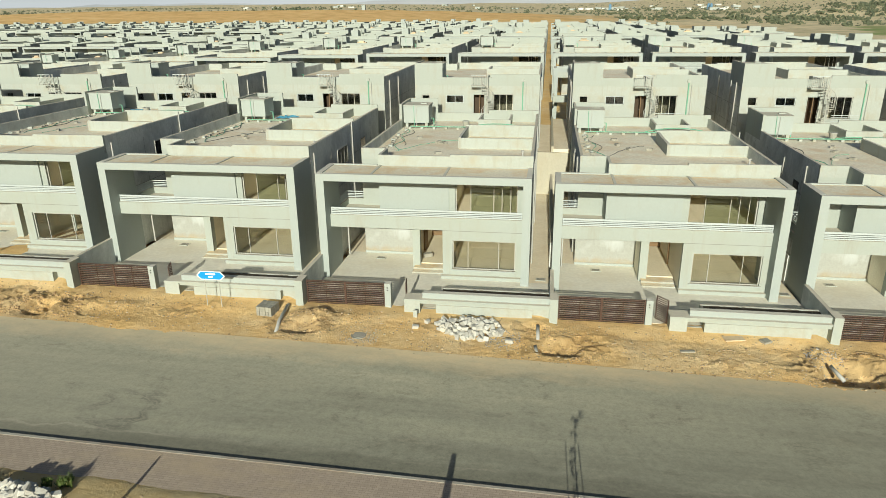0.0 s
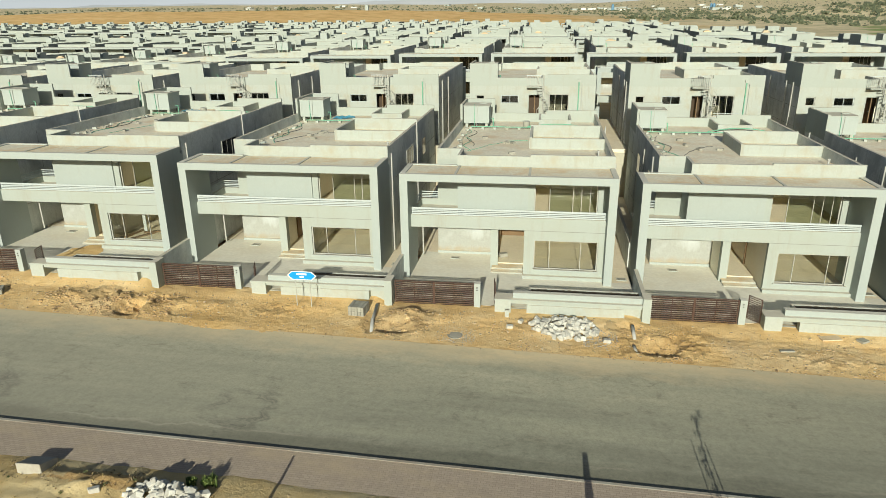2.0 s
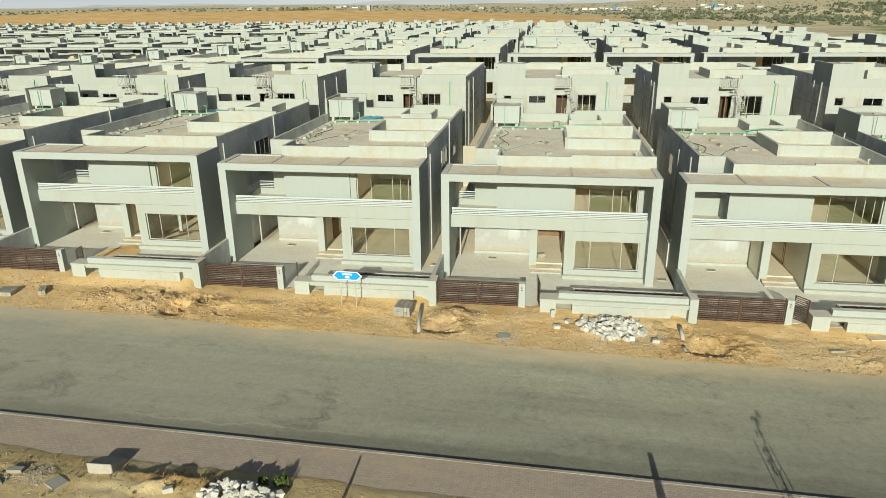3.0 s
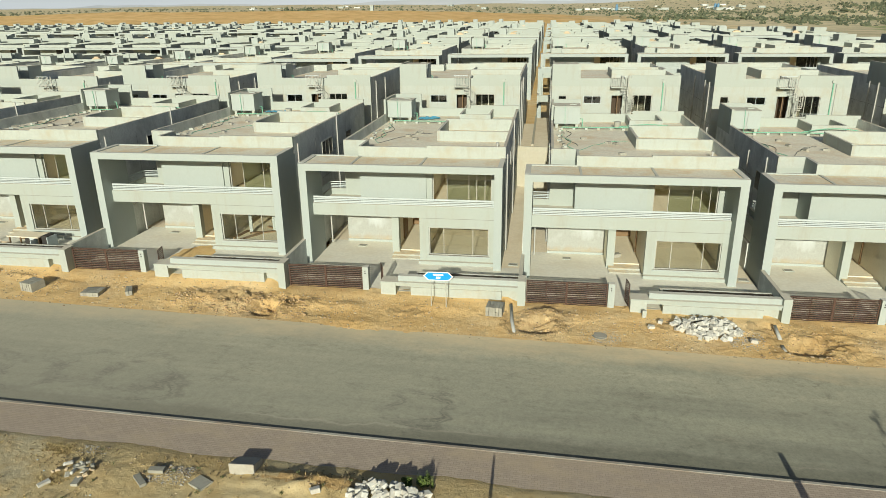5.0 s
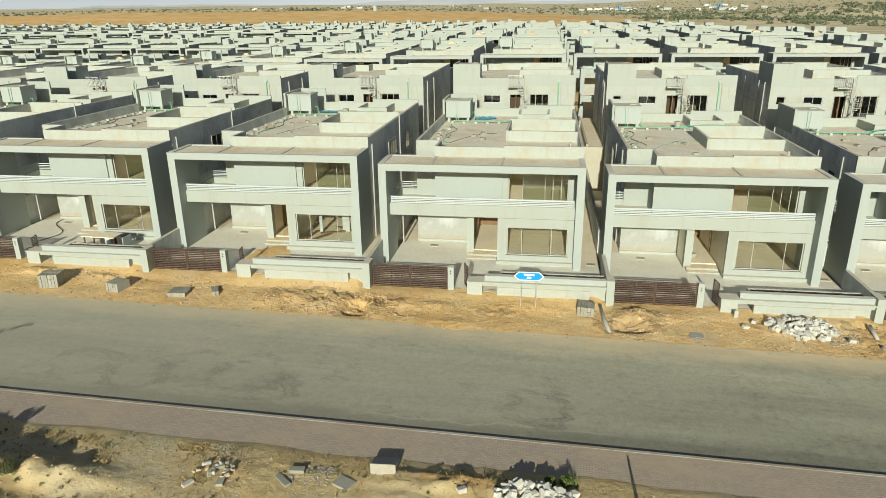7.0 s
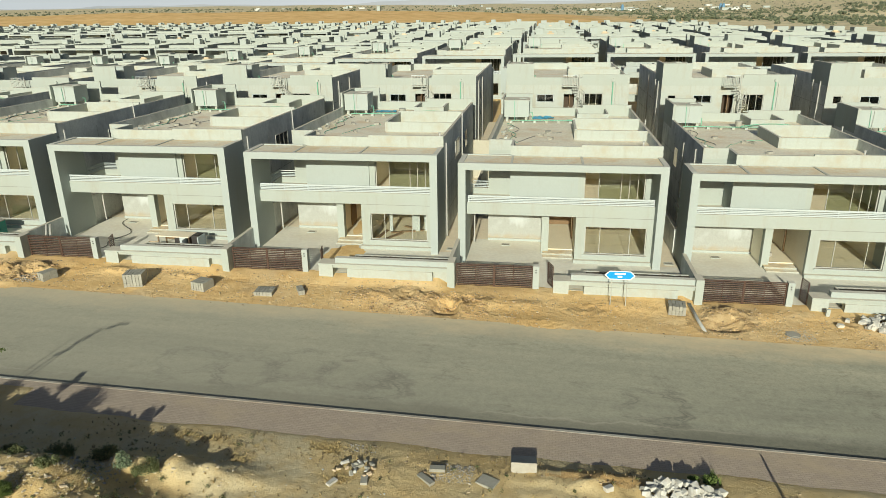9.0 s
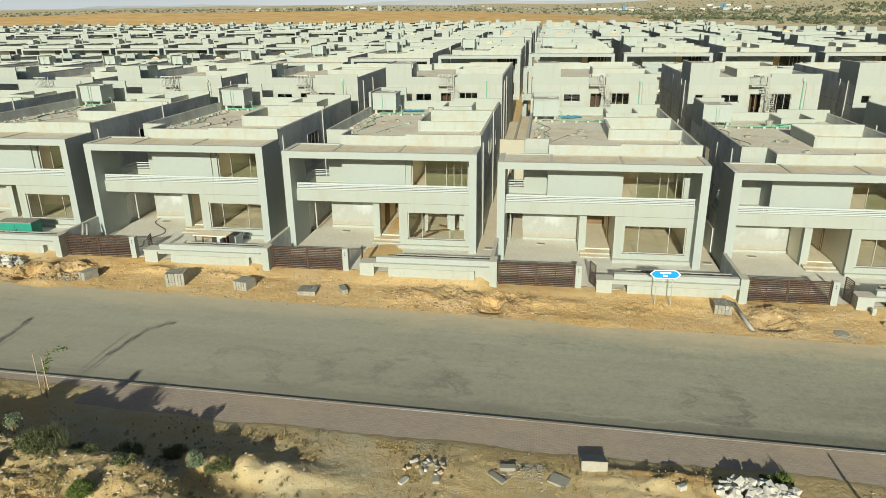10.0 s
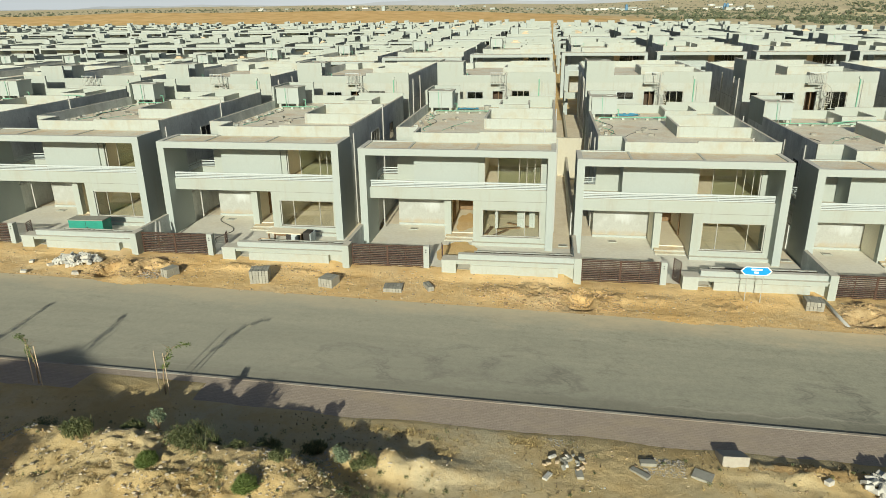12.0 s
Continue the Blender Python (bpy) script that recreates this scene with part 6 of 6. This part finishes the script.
scatter("stones", leaf_paint("cream_stone_mix", (0.40, 0.33, 0.22), (0.58, 0.50, 0.37)), "pale broken stones along the mound's crest", clustered(1900, (-30.0, -19.6), (-21.4, -17.6), (0.018, 0.15), 40, 0.5) + clustered(90, (-20.8, -17.0), (-17.4, -16.6), (0.04, 0.2), 8, 0.4))
scatter("litter", WHITEMETAL, "scraps of white plastic and plaster on the sand", clustered(70, (-33.6, -32.4), (-18.6, -17.2), (0.05, 0.2), 4, 0.3) + clustered(30, (-30.0, -12.0), (-18.5, -15.0), (0.04, 0.12), 10, 0.5))
bm = bmesh.new()
for x, y, s in clustered(800, (-44, 4), (-21.5, -14.6), (0.04, 0.14), 60, 0.5):
    tuft(bm, g, (x, y, ground_height(x, y)), s, 16, s * 0.7)
for cx, cy, rx, ry, n in ((-27.2, -20.2, 0.8, 0.5, 60), (-23.9, -20.3, 0.9, 0.5, 90), (-23.7, -19.5, 0.4, 0.3, 36), (-26.6, -19.4, 0.3, 0.25, 20), (-14.8, -14.75, 0.7, 0.25, 60), (-14.0, -16.2, 0.5, 0.3, 36), (-21.2, -18.9, 0.6, 0.4, 40), (-19.4, -14.9, 1.6, 0.25, 50), (-17.6, -15.9, 0.4, 0.3, 24)):
    for _ in range(n):
        x, y = g.gauss(cx, 0.55 * rx), g.gauss(cy, 0.55 * ry)
        tuft(bm, g, (x, y, ground_height(x, y)), g.uniform(0.03, 0.09), 18, 0.2)
tagged(new("dry_grass", mesh_of("dry_grass", bm, DRYGRASS)), "tufts of dry yellow grass on the mound", "grass", kind="stuff")
bm = bmesh.new()
for x, y, s in clustered(230, (-44, 2), (-20.5, -14.6), (0.06, 0.24), 50, 0.5):
    leaf_cloud(bm, g, (x, y, ground_height(x, y) + 0.05), s, 30, 0.03)
for x, y, s in clustered(150, (-25, -17.5), (-20.0, -17.2), (0.08, 0.26), 14, 0.45):
    leaf_cloud(bm, g, (x, y, ground_height(x, y) + 0.06), s, 46, 0.02)
tagged(new("weeds", mesh_of("weeds", bm, SHRUB)), "low dark weeds over the waste ground", "weeds", kind="stuff")

STALK = leaf_paint("dry_stalk", (0.13, 0.10, 0.05), (0.36, 0.28, 0.15))
bm = bmesh.new()
for x, y, q in clustered(420, (-24.0, -2.0), (-15.6, -14.35), (0.04, 0.15), 46, 0.35) + clustered(260, (-30.0, -12.0), (-18.6, -15.4), (0.04, 0.13), 34, 0.35):
    tuft(bm, g, (x, y, ground_height(x, y)), q, 7, q * 0.9)
tagged(new("dry_stalks", mesh_of("dry_stalks", bm, STALK)), "thin brown dry stalks on the sand", "grass", kind="stuff")

# ---- behind the camera: the gabled house that shades the waste ground ----
gh = thing("gabled_house", "plain gabled house across the waste ground", "house", (-33.85, -52, 0.7))
part("wall", boxes((-4.75, 4.75, -8, 8, -1.5, 9.95)), PAINT, gh)
bm = bmesh.new()
pr = [(-4.95, 9.9), (4.95, 9.9), (0, 11.16)]
lo = [bm.verts.new((x, -8.3, z)) for x, z in pr]
hi = [bm.verts.new((x, 8.3, z)) for x, z in pr]
bm.faces.new(lo), bm.faces.new(hi[::-1])
for i in range(3):
    bm.faces.new((lo[i], lo[(i + 1) % 3], hi[(i + 1) % 3], hi[i]))
part("roof", bm, LAMPROOF, gh)

# ---- the far country ----
def far_bushes(name, places, size, label, material):
    gg = random.Random(len(places))
    verts, faces = [], []
    for x, y in places:
        z = ground_height(x, y)
        r = size * gg.uniform(0.5, 1.5)
        for _ in range(12):
            vs, fs = LUMPS[gg.randrange(6)]
            n = len(verts)
            s = r * gg.uniform(0.35, 0.7)
            ox, oy, oz = gg.gauss(0, 0.45) * r, gg.gauss(0, 0.45) * r, abs(gg.gauss(0.3, 0.25)) * r
            verts += [(x + ox + p[0] * s, y + oy + p[1] * s, z + oz + p[2] * s) for p in vs]
            faces += [tuple(i + n for i in f) for f in fs]
    me = bpy.data.meshes.new(name)
    me.from_pydata(verts, [], faces)
    me.materials.append(material)
    return tagged(new(name, me), label, "bushes", kind="stuff")


g = random.Random(12)
spots = [(g.uniform(40, 520) + 0.1 * y, y) for y in [g.uniform(430, 1100) for _ in range(620)]]
spots += [(g.uniform(130, 300), g.uniform(425, 470)) for _ in range(60)]
spots += [(g.uniform(-1000, 300), g.uniform(680, 1500)) for _ in range(1100)]
spots += [(g.uniform(0.0, 0.55) * y, y) for y in [g.uniform(700, 2300) for _ in range(900)]]
far_bushes("far_scrub", spots, 1.9, "dark dusty scrub dotted over the far plain", FARBUSH)
far_bushes("far_thicket", [(g.gauss(330, 26), g.gauss(690, 26)) for _ in range(110)] + [(g.gauss(250, 30), g.gauss(640, 30)) for _ in range(40)] + [(g.uniform(60, 260), g.uniform(500, 620)) for _ in range(90)] + [(g.gauss(-230, 14), g.gauss(640, 14)) for _ in range(30)], 3.0, "thicket of dark bushes at the edge of the plain", FARBUSH)
g = random.Random(31)
PALEBLUE = surface("pale_blue_steel", (0.12, 0.25, 0.38), (0.15, 0.27, 0.38), rough=0.6, relief=0.0)
for i in range(46):
    y = g.uniform(1150, 1700)
    x = g.uniform(0.04, 0.30) * y if i % 5 else g.uniform(-0.5, 0.0) * y
    w, d, hh = g.uniform(5, 16), g.uniform(6, 12), g.uniform(2.5, 5)
    z = ground_height(x, y)
    b = thing("far_building", "small pale building far off on the plain", "building", (x, y, z - 1), g.uniform(-20, 20), "buildings on the far plain")
    part("wall", boxes((-w / 2, w / 2, -d / 2, d / 2, 0, hh)), WHITEWASH if i % 3 else RENDER, b)
    part("roof", boxes((-w / 2 - 0.4, w / 2 + 0.4, -d / 2 - 0.4, d / 2 + 0.4, hh, hh + 0.5)), BLOCK, b)
for x, y in ((107.0, 1144.0), (270.0, 1180.0), (267.0, 1186.0)):
    z = ground_height(x, y)
    b = thing("silo_tower", "blue steel silo tower far off on the plain", "tower", (x, y, z - 1), 0, "blue towers")
    part("shaft", tube([(0, 0, 0), (0, 0, 9)], 2.3, 12), PALEBLUE, b)
    part("cone", tube([(0, 0, 9), (0, 0, 11.5)], [2.3, 0.8], 12), PALEBLUE, b)
b = thing("white_tower", "white square tower far off on the sand plain", "tower", (-235, 900, ground_height(-235, 900) - 1))
part("shaft", boxes((-2.2, 2.2, -2.2, 2.2, 0, 7.5)), WHITEWASH, b)
part("top", boxes((-2.6, 2.6, -2.6, 2.6, 7.5, 8.2)), WHITEWASH, b)

# distance haze painted on the hill sheet as a blue-grey glow
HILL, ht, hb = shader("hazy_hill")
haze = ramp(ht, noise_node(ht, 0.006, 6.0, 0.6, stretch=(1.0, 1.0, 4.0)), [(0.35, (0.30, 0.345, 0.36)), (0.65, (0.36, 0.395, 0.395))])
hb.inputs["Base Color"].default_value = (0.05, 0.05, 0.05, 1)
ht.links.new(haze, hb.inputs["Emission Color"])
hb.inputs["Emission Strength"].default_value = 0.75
# sky brightness painted as an even glow on the farthest sheet
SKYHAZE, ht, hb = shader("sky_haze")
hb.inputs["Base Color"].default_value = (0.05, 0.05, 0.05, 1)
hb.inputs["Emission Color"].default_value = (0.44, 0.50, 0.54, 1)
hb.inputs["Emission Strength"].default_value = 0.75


def backdrop(y, top, rough, paint, label):
    """A far sheet with an uneven upper edge."""
    bm = bmesh.new()
    up = [bm.verts.new((-3200 + 80 * i, y, top + rough * noise.noise((i * 0.13, 1.0, 4.0)) + 0.3 * rough * noise.noise((i * 0.5, 3.0, 4.0)))) for i in range(76)]
    down = [bm.verts.new((-3200 + 80 * i, y, -20)) for i in range(76)]
    for i in range(75):
        bm.faces.new((down[i], down[i + 1], up[i + 1], up[i]))
    return tagged(new("backdrop", mesh_of("backdrop", bm, paint)), label, "distance", kind="structure")


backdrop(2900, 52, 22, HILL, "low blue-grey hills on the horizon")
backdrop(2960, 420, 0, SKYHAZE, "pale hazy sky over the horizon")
